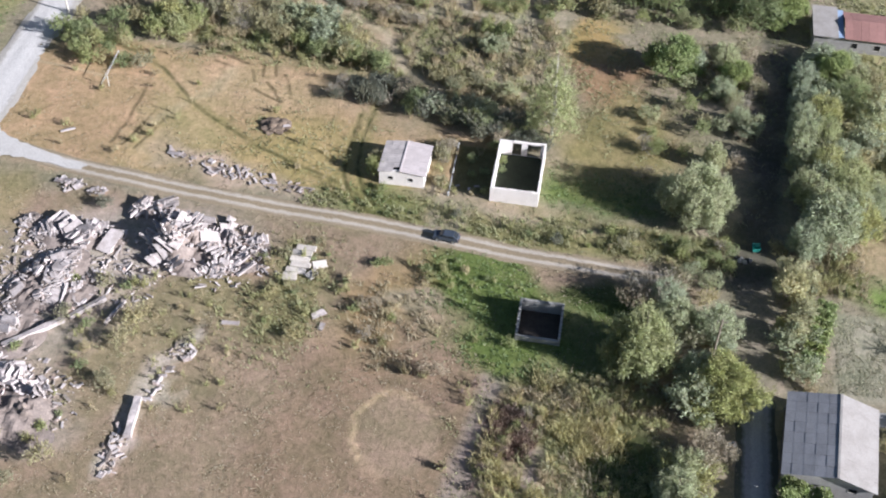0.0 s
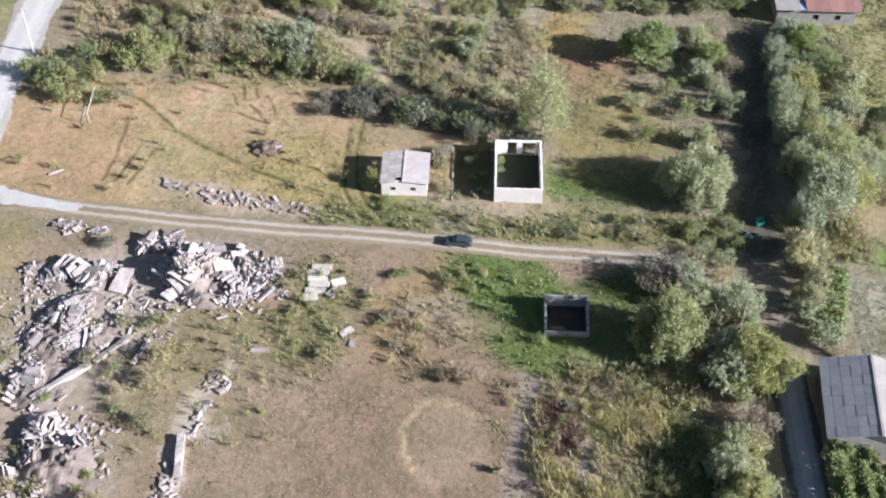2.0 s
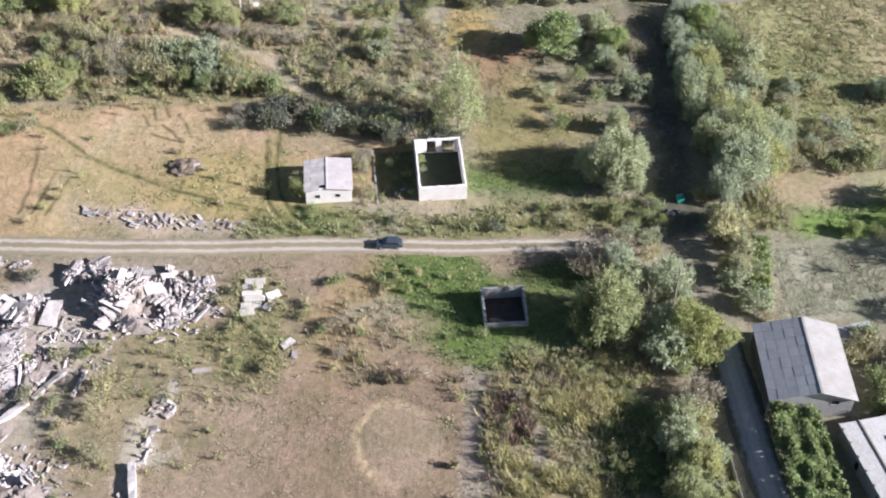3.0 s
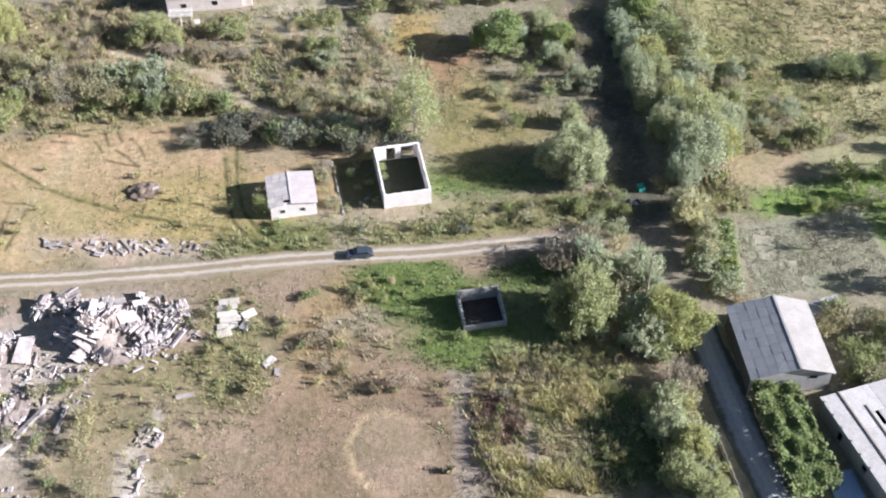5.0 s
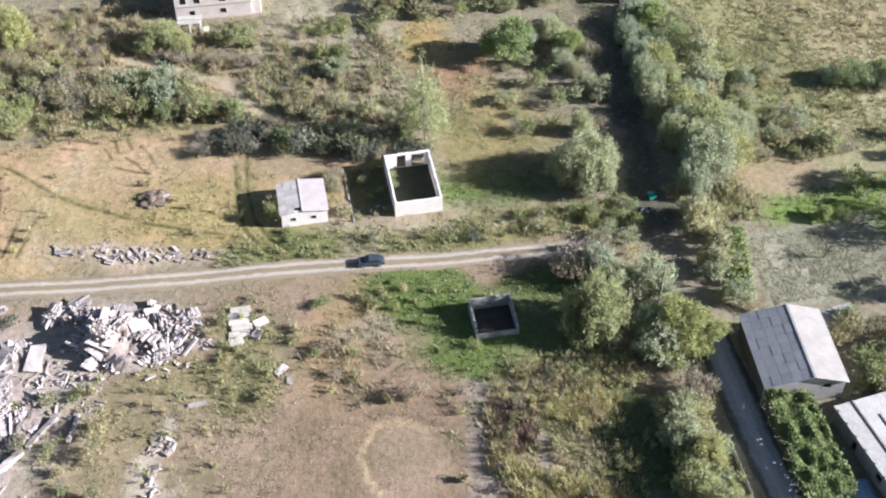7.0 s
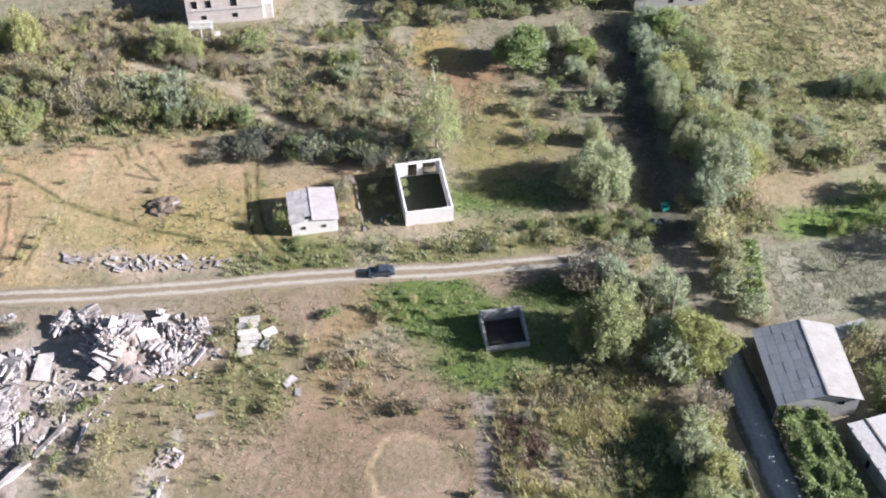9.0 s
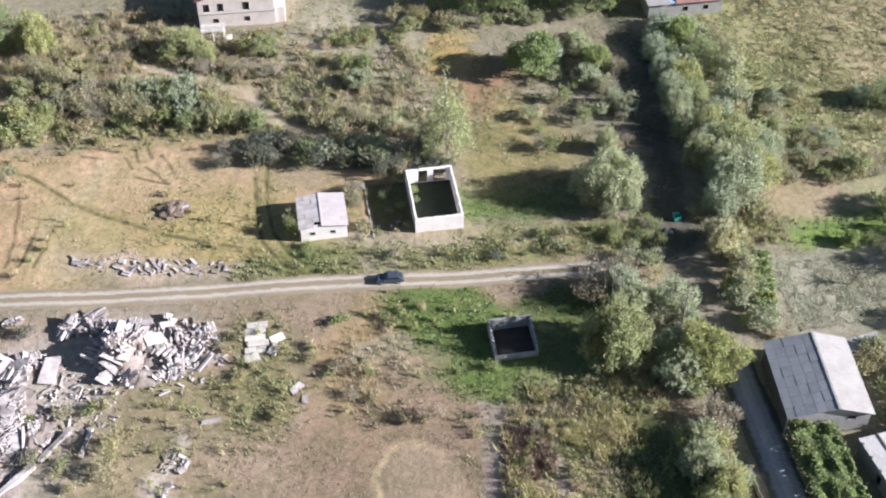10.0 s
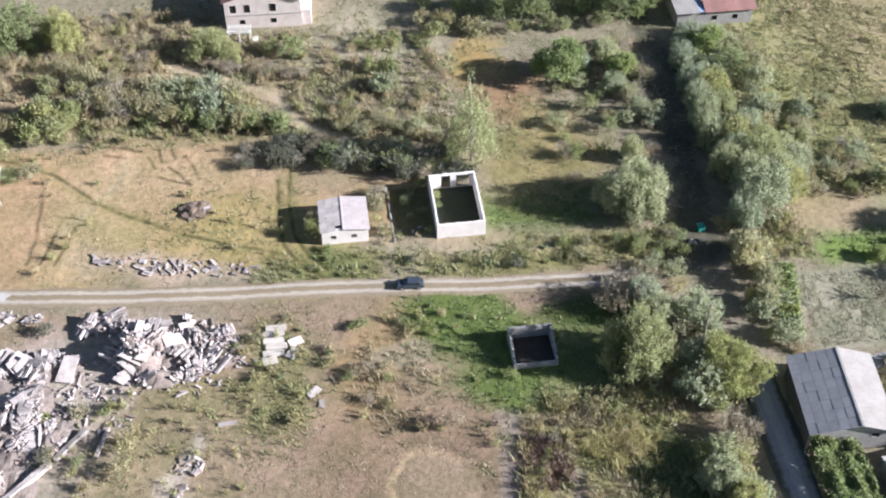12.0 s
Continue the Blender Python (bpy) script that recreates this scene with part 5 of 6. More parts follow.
def open_ground(x, y, cell=1.0):
    """A mask that is 0 on roads, in buildings, on the garden plot and on the rubble."""
    ok = 1 - line_mask(x, y, DIRT_ROAD, 1.6, 0.8)
    ok *= 1 - line_mask(x, y, SCRUB_PATH, 1.2, 0.8)
    for pts in TYRE_LINES:
        ok *= 1 - line_mask(x, y, pts, 0.5, 0.4)
    ok *= 1 - patch(x, y, -94.6, -86, -200, 200, 0.5)
    ok *= 1 - patch(x, y, 40, 45.6, -100, 0, 0.5)
    for x0, x1, y0, y1 in ((0, 8.1, 0, 12.5), (-6.6, 0, 0.3, 12.8), (-18.5, -10.8, 0.5, 7.7), (7.7, 14.5, -29.4, -22.2), (45, 58, -49, -34.5), (53, 76, -82, -52), (-34.6, -16, 62.8, 74), (54, 70, 53, 62), (54, 77, -30.5, -15)):
        ok *= 1 - patch(x, y, x0, x1, y0, y1, 0.1)
    for q in ((-50, -19, 17, 7, 0.4, 12), (-61, -34, 7, 13, 0.4, -25), (-58, -54, 7, 6, 0.4, 0), (-6, -49, 6, 7.6, 0.2, 0)):
        ok *= 1 - 0.9 * oval(x, y, *q)
    return ok


def sow(name, label, material, count, x0, x1, y0, y1, height, seed, density, **more):
    r = np.random.default_rng(seed)
    p = np.stack([r.uniform(x0, x1, count), r.uniform(y0, y1, count)], 1)
    keep = r.random(count) < density(p[:, 0], p[:, 1]) * open_ground(p[:, 0], p[:, 1])
    return tufts(name, label, material, p[keep], height, seed + 1, **more)


def patchy(x, y):
    return np.clip(1.6 * value_noise(x, y, 2.3, 0) + 0.9 * value_noise(x, y, 9, 1) - 0.75, 0, 1)


def green_spots(x, y):
    m = np.maximum.reduce([oval(x, y, 2, -20, 11, 7.5, 0.5, -32), oval(x, y, 8, -31, 11, 5, 0.5), oval(x, y, 20, -26, 9, 8, 0.6), oval(x, y, 16, 5, 12, 5, 0.8), 0.6 * oval(x, y, -20, -3, 9, 3.5, 0.8), oval(x, y, 74, -10, 16, 3.6, 0.6, -4), oval(x, y, 84, -16, 7, 10, 0.6), oval(x, y, 27, -56, 9, 7, 0.7), 0.4 * patch(x, y, -130, -97, -20, 60, 3)])
    return m * (0.35 + 0.65 * value_noise(x, y, 1.6, 2))


def olive_spots(x, y):
    m = np.maximum.reduce([patch(x, y, -28, 45, -9, -1, 3), oval(x, y, -33, 8, 15, 8, 0.9) * 0.6, patch(x, y, -80, 60, 28, 76, 4) * 0.7, patch(x, y, 62, 118, 4, 76, 4), oval(x, y, 16, -46, 15, 13, 0.5), oval(x, y, 20, 20, 12, 16, 0.6) * 0.5, oval(x, y, -27, -24, 8, 11, 0.6), patch(x, y, 46, 53, -33, -8, 2), oval(x, y, -38, -36, 26, 8, 0.6) * 0.25])
    return m * patchy(x, y)


sow("dry_grass", "patchy straw-coloured dry grass", L_STRAW, 36000, -88, 62, -66, 76, 0.17, 201, lambda x, y: patchy(x, y) * (1 - 0.8 * green_spots(x, y)))
sow("green_grass", "lush green grass", L_TURF, 90000, -120, 92, -64, 60, 0.32, 203, green_spots, width=0.08)
sow("weedy_grass", "olive weedy grass", L_WEED, 90000, -80, 118, -62, 76, 0.3, 205, olive_spots, width=0.08)
def tall_straw(x, y):
    m = np.maximum.reduce([0.35 * oval(x, y, 14, -48, 10, 14, 0.4), patch(x, y, 12, 30, -40, -34.5, 2), 0.3 * oval(x, y, -10, -29, 6, 8, 0.9), 0.8 * patch(x, y, 46.5, 60, -11, 0, 3), 0.55 * patch(x, y, -80, -30, 38, 70, 4), 0.5 * patch(x, y, -22, 6, 26, 50, 4)])
    for pts, half in BARE_STRIPS:
        m = m * (1 - 0.9 * line_mask(x, y, pts, half, 1.5)) * (1 - 0.9 * oval(x, y, 9.2, -45.5, 3, 3.6, 0.6))
    return m * np.clip(2.6 * value_noise(x, y, 2.2, 1) - 0.75, 0, 1)


def tall_olive(x, y):
    m = np.maximum.reduce([0.4 * oval(x, y, 15, -48, 10, 14, 0.5), patch(x, y, 12, 31, -41, -34, 2), 0.5 * patch(x, y, -30, 36, -8.2, -2.5, 2), 0.5 * patch(x, y, -60, -18, 30, 50, 4), 0.6 * patch(x, y, -22, 8, 22, 50, 4), 0.2 * oval(x, y, -28, -26, 8, 11, 0.8)])
    for pts, half in BARE_STRIPS:
        m = m * (1 - 0.9 * line_mask(x, y, pts, half, 1.5)) * (1 - 0.9 * oval(x, y, 9.2, -45.5, 3, 3.6, 0.6))
    return m * np.clip(2.6 * value_noise(x + 30, y, 2.6, 2) - 0.9, 0, 1)


def meadow(x, y):
    return patch(x, y, 76, 118, 2, 76, 14) * np.clip(2.2 * value_noise(x, y, 1.9, 0) - 0.4, 0, 1)


def near_meadow(x, y):
    return patch(x, y, 60, 88, 2, 76, 10) * np.clip(2.2 * value_noise(x, y, 1.9, 1) - 0.4, 0, 1)


sow("tall_dry_grass", "tall straw-coloured feathery grass", L_STRAW, 110000, -80, 60, -62, 70, 1.0, 211, tall_straw, blades=6, width=0.06)
sow("tall_weeds", "tall olive-green grass and weeds", L_WEED, 100000, -60, 40, -62, 50, 0.8, 213, tall_olive, blades=6, width=0.06)
def strip_straw(x, y):
    qx, qy = wander(x, y)
    m = oval(0.5 * (x + qx), 0.5 * (y + qy), 14.8, -48, 9.6, 14, 0.4)
    for pts, half in BARE_STRIPS:
        m = m * (1 - 0.95 * line_mask(x, y, pts, half, 1.0))
    m = m * (1 - 0.8 * oval(x, y, 9.2, -45.5, 3, 3.6, 0.6)) * (1 - 0.7 * oval(x, y, 13, -52.7, 1.6, 1.4, 0.5))
    return m * np.clip(2.6 * value_noise(x, y, 1.9, 0) + 1.6 * value_noise(x, y, 5, 2) - 2.0, 0, 1)


def withered(x, y):
    return oval(x, y, 9.2, -45.5, 3.2, 4, 0.6) * np.clip(2 * value_noise(x, y, 1.2, 1) - 0.3, 0, 1)


sow("strip_grass", "tall golden straw grass in a dense strip", L_GOLD, 13000, 3, 26, -63, -33, 1.2, 217, strip_straw, blades=6, width=0.065)
sow("withered_grass", "dark brown withered grass", L_BROWN, 2600, 5, 13, -50, -41, 0.7, 219, withered, blades=6, width=0.06)
sow("rough_grass", "rough olive-green grass in tussocks", L_WEED, 9000, 58, 96, 2, 76, 0.4, 221, near_meadow, blades=6, width=0.08)
sow("meadow_grass", "rough yellowish meadow grass in tussocks", L_MEADOW, 12000, 60, 118, 2, 76, 0.36, 215, meadow, blades=7, width=0.08)
sow("brown_stubble", "low brown stubble", L_DRY, 9000, -75, 30, -66, -12, 0.1, 207, lambda x, y: patchy(x, y) * 0.9, width=0.1)


# ---------------------------------------------------------------- rubble
def chunk_mesh(name, sx, sy, sz, seed):
    """A broken slab: a block with knocked-off corners, 8 to 12 corners."""
    r = random.Random(seed)
    bm = box(-sx / 2, sx / 2, -sy / 2, sy / 2, -sz / 2, sz / 2)
    for v in bm.verts:
        v.co.x += r.uniform(-0.16, 0.16) * sx * 0.8
        v.co.y += r.uniform(-0.2, 0.2) * sy
        v.co.z += r.uniform(-0.06, 0.06) * sz
    bmesh.ops.bevel(bm, geom=[e for e in bm.edges if r.random() < 0.35], offset=min(sx, sy, sz) * 0.12, segments=1, affect="EDGES")
    me = bpy.data.meshes.new(name)
    bm.to_mesh(me)
    bm.free()
    me.materials.append(M_RUBBLE)
    return me


SLABS = [chunk_mesh("slab", sx, sy, sz, 300 + k) for k, (sx, sy, sz) in enumerate(
    [(3.8, 0.5, 0.28), (3.0, 0.6, 0.3), (4.6, 0.45, 0.32), (2.3, 1.1, 0.24), (1.8, 1.2, 0.22), (2.8, 1.3, 0.24), (1.5, 1.1, 0.3), (1.2, 0.9, 0.35), (2.0, 0.6, 0.4), (3.4, 0.9, 0.22)])]


def hill(x, y, humps):
    """Height of a heap: the highest of its humps (x, y, rx, ry, height, turn)."""
    out = np.zeros(np.shape(x))
    for cx, cy, rx, ry, h, turn in humps:
        c, s = math.cos(radians(turn)), math.sin(radians(turn))
        u, v = ((x - cx) * c + (y - cy) * s) / rx, (-(x - cx) * s + (y - cy) * c) / ry
        out = np.maximum(out, h * np.clip(1 - (u * u + v * v), 0, 1) ** (0.6 if h > 3 else 0.8))
    return out * (0.7 + 0.6 * value_noise(x, y, 1.7, 1))


def rubble_heap(label, humps, big, small, seed, debris=True, tilt=0.5, sizes=(0, 10), bundles=True):
    """A heap of broken slabs: a mound of crushed debris, single slabs on it and small chunks between."""
    r = np.random.default_rng(seed)
    root = thing("rubble_heap", label, "rubble")
    lo = [min(h[k] - max(h[2], h[3]) for h in humps) for k in (0, 1)]
    hi = [max(h[k] + max(h[2], h[3]) for h in humps) for k in (0, 1)]
    if debris:
        xs, ys = np.arange(lo[0], hi[0], 0.45), np.arange(lo[1], hi[1], 0.45)
        gx, gy = np.meshgrid(xs, ys)
        z = hill(gx, gy, humps) * (0.6 + 0.8 * value_noise(gx, gy, 0.9, 2)) + 0.10 * np.sin(gx * 0.11 + 1.3) * np.cos(gy * 0.13) + 0.05 * np.sin(gx * 0.37 + gy * 0.29) - 0.12
        nx = len(xs)
        ok = hill(gx, gy, humps) > 0.02
        idx = {}
        verts, faces = [], []
        for j in range(len(ys) - 1):
            for i in range(nx - 1):
                if ok[j, i] or ok[j, i + 1] or ok[j + 1, i] or ok[j + 1, i + 1]:
                    f = []
                    for jj, ii in ((j, i), (j, i + 1), (j + 1, i + 1), (j + 1, i)):
                        if (jj, ii) not in idx:
                            idx[jj, ii] = len(verts)
                            verts.append((gx[jj, ii], gy[jj, ii], z[jj, ii]))
                        f.append(idx[jj, ii])
                    faces.append(f)
        mound = new("debris", mesh_from("debris", verts, faces, M_DEBRIS))
        mound.parent = root

    def spot():
        while True:
            p = r.uniform(lo, hi)
            h = float(hill(p[0], p[1], humps))
            if h > 0.03 and r.random() < 0.05 + h and (not bundles or value_noise(p[0], p[1], 3.1, 0) > 0.44):
                return p[0], p[1], h

    made = 0
    while made < big:
        x, y, h = spot()
        bundle = int(r.integers(1, 7)) if bundles else 1
        mesh, turn, k = SLABS[r.integers(*sizes)], r.uniform(0, 6.28), r.uniform(0.4, 1.05) if bundles else r.uniform(0.3, 0.8)
        lean = r.normal(size=2) * tilt
        for q in range(bundle):
            off = (q - bundle / 2) * r.uniform(0.5, 0.95) * k
            px, py = x - math.sin(turn) * off + r.normal() * 0.2, y + math.cos(turn) * off + r.normal() * 0.2
            hh = float(hill(px, py, humps))
            ob = new("slab", mesh)
            ob.matrix_basis = Matrix.LocRotScale((px, py, ground_z(px, py) + hh + r.uniform(0.02, 0.4) * min(1.0, hh + 0.15)), Euler((lean[0] + r.normal() * 0.1 * tilt, lean[1] + r.normal() * 0.2 * tilt, turn + r.normal() * 0.12)), (k, k, k))
            ob.parent = root
            made += 1
    cube = np.array([(x, y, z) for x in (-1, 1) for y in (-1, 1) for z in (-1, 1)], float) / 2
    quads = np.array([(0, 1, 3, 2), (4, 6, 7, 5), (0, 4, 5, 1), (2, 3, 7, 6), (0, 2, 6, 4), (1, 5, 7, 3)])
    vs, fs = [], []
    for k in range(small):
        x, y, h = spot()
        s = 0.07 + 0.4 * r.random() ** 2 * np.array([r.uniform(1, 4.5), r.uniform(0.5, 1.1), r.uniform(0.3, 0.8)])
        m = np.array(Euler((r.normal() * tilt, r.normal() * tilt, r.uniform(0, 6.28))).to_matrix())
        c = (cube + r.normal(size=(8, 3)) * 0.09) * s
        vs.append(c @ m.T + (x, y, ground_z(x, y) + h + 0.06))
        fs.append(quads + 8 * k)
    me = mesh_from("chunk_litter", np.concatenate(vs).tolist(), np.concatenate(fs).tolist(), M_CHUNKS)
    chunks = tagged(new("chunk_litter", me), kind="stuff")
    chunks.parent = root
    return root


MAIN = [(-46.6, -18.2, 4.4, 4.6, 3.01, 20), (-42.8, -19, 3.4, 3.0, 1.2, 0), (-52.6, -12.4, 3.6, 1.6, 1.3, 5), (-48.5, -13.4, 3, 1.6, 1.3, 0), (-36.5, -22.3, 5.2, 1.3, 0.6, 14), (-43.8, -23.6, 3.6, 1.8, 0.9, -8), (-34.2, -17.0, 2.6, 1.6, 0.5, 0), (-38, -18.2, 5, 3, 0.2, -5), (-41, -19, 11, 7, 0.1, 5)]
WEST = [(-61.5, -19.5, 4.6, 3.6, 1.2, 20), (-63, -30, 4.6, 8, 1.2, -20), (-58, -32.5, 2.8, 5, 0.9, -20), (-66, -20, 3.6, 4, 0.6, 0), (-64, -41, 5, 5, 0.9, 0), (-56.6, -20, 2, 2.4, 0.7, 0), (-71, -18, 2.2, 2, 0.4, 0), (-61, -29, 9, 15, 0.08, -25), (-52.5, -25, 5, 6, 0.07, 0)]
SOUTH = [(-58, -54.5, 5.5, 5, 1.7, 0), (-61, -50, 4, 4, 0.9, 0), (-66, -57, 4, 3, 0.6, 0), (-54, -58, 3.5, 2.5, 0.5, 0), (-59, -54, 10, 8, 0.08, 0)]
main_heap = rubble_heap("tall heap of broken pale concrete slabs and beams", MAIN, 175, 1500, 401)


def lay_slab(root, x, y, z, size, turn, pitch=0.0, roll=0.0, seed=1):
    """One large slab or beam of a heap: its middle, length, width and thickness, and how it leans."""
    me = chunk_mesh("slab", *size, seed)
    ob = new("slab", me)
    ob.matrix_basis = pose(x, y, z, roll, pitch, turn)
    ob.parent = root


def lay_beams(root, x, y, z, count, step, length, turn, pitch, seed):
    """Beams lying side by side as they fell."""
    r = random.Random(seed)
    for k in range(count):
        o = (k - (count - 1) / 2) * step
        lay_slab(root, x - math.sin(radians(turn)) * o + r.uniform(-0.3, 0.3), y + math.cos(radians(turn)) * o, z + r.uniform(-0.15, 0.15), (length * r.uniform(0.75, 1.15), 0.42, 0.34), turn + r.uniform(-7, 7), pitch + r.uniform(-5, 5), r.uniform(-12, 12), seed * 10 + k)


lay_beams(main_heap, -49.2, -19.0, 1.6, 5, 0.75, 4.4, -24, 22, 31)
lay_beams(main_heap, -54.6, -12.6, 0.9, 5, 0.6, 4.0, 58, -14, 32)
lay_beams(main_heap, -51.2, -11.6, 1.2, 4, 0.6, 4.2, 24, -8, 33)
lay_beams(main_heap, -35.2, -21.4, 0.7, 5, 0.8, 3.0, 38, -22, 34)
lay_slab(main_heap, -46.4, -17.2, 3.1, (3.4, 1.2, 0.3), 70, -34, 24, 41)
lay_slab(main_heap, -44.7, -17.6, 2.9, (3.2, 1.3, 0.3), 104, 40, -26, 42)
lay_slab(main_heap, -47.8, -16.2, 3.0, (3.2, 0.9, 0.3), 36, -20, 30, 43)
lay_slab(main_heap, -45.9, -19.8, 2.3, (2.8, 1.3, 0.28), 84, 44, 18, 44)
lay_slab(main_heap, -43.6, -16.0, 2.1, (2.6, 1.0, 0.28), 8, 12, 30, 45)
lay_beams(main_heap, -45.2, -18.4, 2.7, 5, 0.62, 3.2, 112, 30, 35)
lay_beams(main_heap, -42.6, -19.4, 1.3, 6, 0.6, 2.8, 98, 24, 36)
lay_beams(main_heap, -40.4, -19.6, 0.8, 5, 0.7, 2.6, 62, 16, 37)
lay_slab(main_heap, -43.4, -13.4, 0.6, (3.2, 1.2, 0.28), -4, 3, 14, 46)
lay_slab(main_heap, -41.4, -17.4, 1.3, (2.8, 2.0, 0.2), 20, 16, 12, 47)
lay_slab(main_heap, -38.0, -22.7, 0.8, (2.6, 1.3, 0.24), 74, -34, 8, 48)
lay_slab(main_heap, -56.6, -20.4, 0.7, (4.0, 2.2, 0.24), 78, -10, 6, 49)
rubble_heap("spread of broken concrete slabs and rubble in weeds", WEST, 165, 1700, 402, tilt=0.28)
rubble_heap("heap of white broken concrete pieces", SOUTH, 85, 520, 403, tilt=0.5, sizes=(3, 10))
rubble_heap("thin scatter of broken concrete on dusty ground", [(-70, -24, 5, 9, 0.09, -20), (-42, -21, 15, 8, 0.08, 0), (-53, -26, 9, 9, 0.08, 0), (-64, -30, 10, 14, 0.08, -20), (-58, -52, 10, 9, 0.07, 0)], 36, 900, 407, debris=False, tilt=0.2, sizes=(6, 9), bundles=False)
rubble_heap("line of pale rubble along a ruined wall", [(-38.6, -40, 2.6, 2.4, 0.12, 0), (-40.5, -45.5, 1.3, 4, 0.14, -12), (-42.6, -58, 2.0, 5, 0.12, 0)], 6, 130, 404, debris=False, tilt=0.2, sizes=(6, 9), bundles=False)
rubble_heap("scattered pale slabs beside the dirt road", [(-46, -1.2, 3.4, 1.3, 0.12, -8), (-39, -2.5, 2.6, 1.1, 0.1, 0), (-31.5, -2.7, 3.2, 1.3, 0.1, 0), (-53, 1.7, 2.6, 1.4, 0.14, -30), (-42, -1.2, 14, 2.4, 0.07, -11)], 11, 150, 405, tilt=0.07, bundles=False)
rubble_heap("scattered concrete pieces in weeds beside the road", [(-68, -9, 3, 1.6, 0.4, 0), (-63, -10, 2, 1.2, 0.4, 0), (-27.5, -9.7, 1.2, 0.5, 0.1, 0)], 14, 70, 406, debris=False, tilt=0.2, sizes=(4, 9), bundles=False)


def concrete_beam(label, ax, ay, bx, by, w, h, z=0.0):
    """A long cast beam lying on the ground, chipped along its edges."""
    n = max(3, int(math.hypot(bx - ax, by - ay) / 1.2))
    r = random.Random(int(abs(ax) * 10))
    root = thing("concrete_beam", label, "beam")
    d = Vector((bx - ax, by - ay, 0)).normalized()
    s = Vector((-d.y, d.x, 0)) * w / 2
    bm, rings = bmesh.new(), []
    for k in range(n + 1):
        p = Vector((ax, ay, 0)).lerp(Vector((bx, by, 0)), k / n)
        g = ground_z(p.x, p.y) + z
        e = r.uniform(0.85, 1.1)
        rings.append([bm.verts.new(q) for q in (p - s * e + Vector((0, 0, g - 0.1)), p + s * e + Vector((0, 0, g - 0.1)), p + s * e + Vector((0, 0, g + h * r.uniform(0.8, 1.1))), p - s * e + Vector((0, 0, g + h * r.uniform(0.8, 1.1))))])
    for a, b in zip(rings, rings[1:]):
        for k in range(4):
            bm.faces.new((a[k], a[(k + 1) % 4], b[(k + 1) % 4], b[k]))
    bm.faces.new(rings[0])
    bm.faces.new(rings[-1][::-1])
    bmesh.ops.recalc_face_normals(bm, faces=bm.faces)
    part("beam", bm, M_RUBBLE, root)
    return root


concrete_beam("long pale concrete beam lying across rubble", -64.2, -43.8, -57.6, -37.2, 0.8, 0.7, 0.25)
concrete_beam("broken pale concrete beam across rubble", -57, -36.6, -53.2, -32, 0.7, 0.6, 0.2)
concrete_beam("low pale remnant of a concrete wall", -42.1, -49, -41.4, -55.5, 1.0, 0.8)
concrete_beam("short pale concrete beam in weeds", -51.5, -37, -50.2, -32, 0.5, 0.4, 0.2)
concrete_beam("pale concrete plank lying in dry grass", -74.6, 3.6, -72.4, 4.9, 0.4, 0.2)
concrete_beam("thin pale concrete plank in grass", -35.0, -33.3, -32.4, -33.0, 0.6, 0.2)


def slab_stack():
    root = thing("slab_stack", "flat stack of weathered floor slabs in weeds", "slabs")
    r = random.Random(77)
    for k in range(5):
        y = -15.6 - k * 1.25
        x = -26.6 + r.uniform(-0.35, 0.35)
        ob = part("slab", box(x - 1.6, x + 1.5, y - 1.1, y, 0.0, 0.35 + 0.1 * (k % 2), bevel=0.04), M_SLAB, root)
    for x, y, a in ((-23.6, -19.2, 25), (-24.2, -21.4, 60), (-27.5, -22.6, 10)):
        bm = box(-1.1, 1.1, -0.7, 0.7, 0.0, 0.3, bevel=0.04)
        bmesh.ops.transform(bm, matrix=pose(x, y, ground_z(x, y), 6, 4, a), verts=bm.verts)
        part("slab", bm, M_SLAB, root)
    return root


slab_stack()


def broken_slab(x, y, k, turn, label):
    root = thing("broken_slab", label, "slab", pose(x, y, ground_z(x, y) + 0.08, 4, 3, turn))
    ob = new("slab", SLABS[5])
    ob.scale = (k, k, k)
    ob.parent = root
    return root


broken_slab(-21.4, -29.2, 0.75, 40, "flat pale broken slab in weeds")
broken_slab(-20.4, -31.4, 0.5, 80, "small pale broken slab in weeds")
broken_slab(-2.4, 3.0, 0.3, 15, "small pale broken slab in the yard")
broken_slab(-3.6, 2.2, 0.25, 70, "small pale broken slab in the yard")
broken_slab(-1.4, 2.4, 0.22, 120, "small pale broken slab in the yard")
broken_slab(-5.6, 2.6, 0.3, 40, "small pale broken slab in the yard")
broken_slab(-36.9, 11.6, 0.4, 20, "pale broken slab on an earth mound").location.z += 0.5


def earth_mound():
    root = thing("earth_mound", "low mound of dark earth and brush", "mound")
    bm = bmesh.new()
    bmesh.ops.create_icosphere(bm, subdivisions=4, radius=1)
    for v in bm.verts:
        f = 1 + 0.35 * noise.noise(v.co * 2.2) + 0.15 * noise.noise(v.co * 6)
        v.co = Vector((v.co.x * 2.6 * f, v.co.y * 2.2 * f, max(v.co.z, -0.2) * 0.9 * f))
    bmesh.ops.transform(bm, matrix=Matrix.Translation((-39, 11.8, 0)), verts=bm.verts)
    part("earth", bm, M_HEAP, root)


earth_mound()


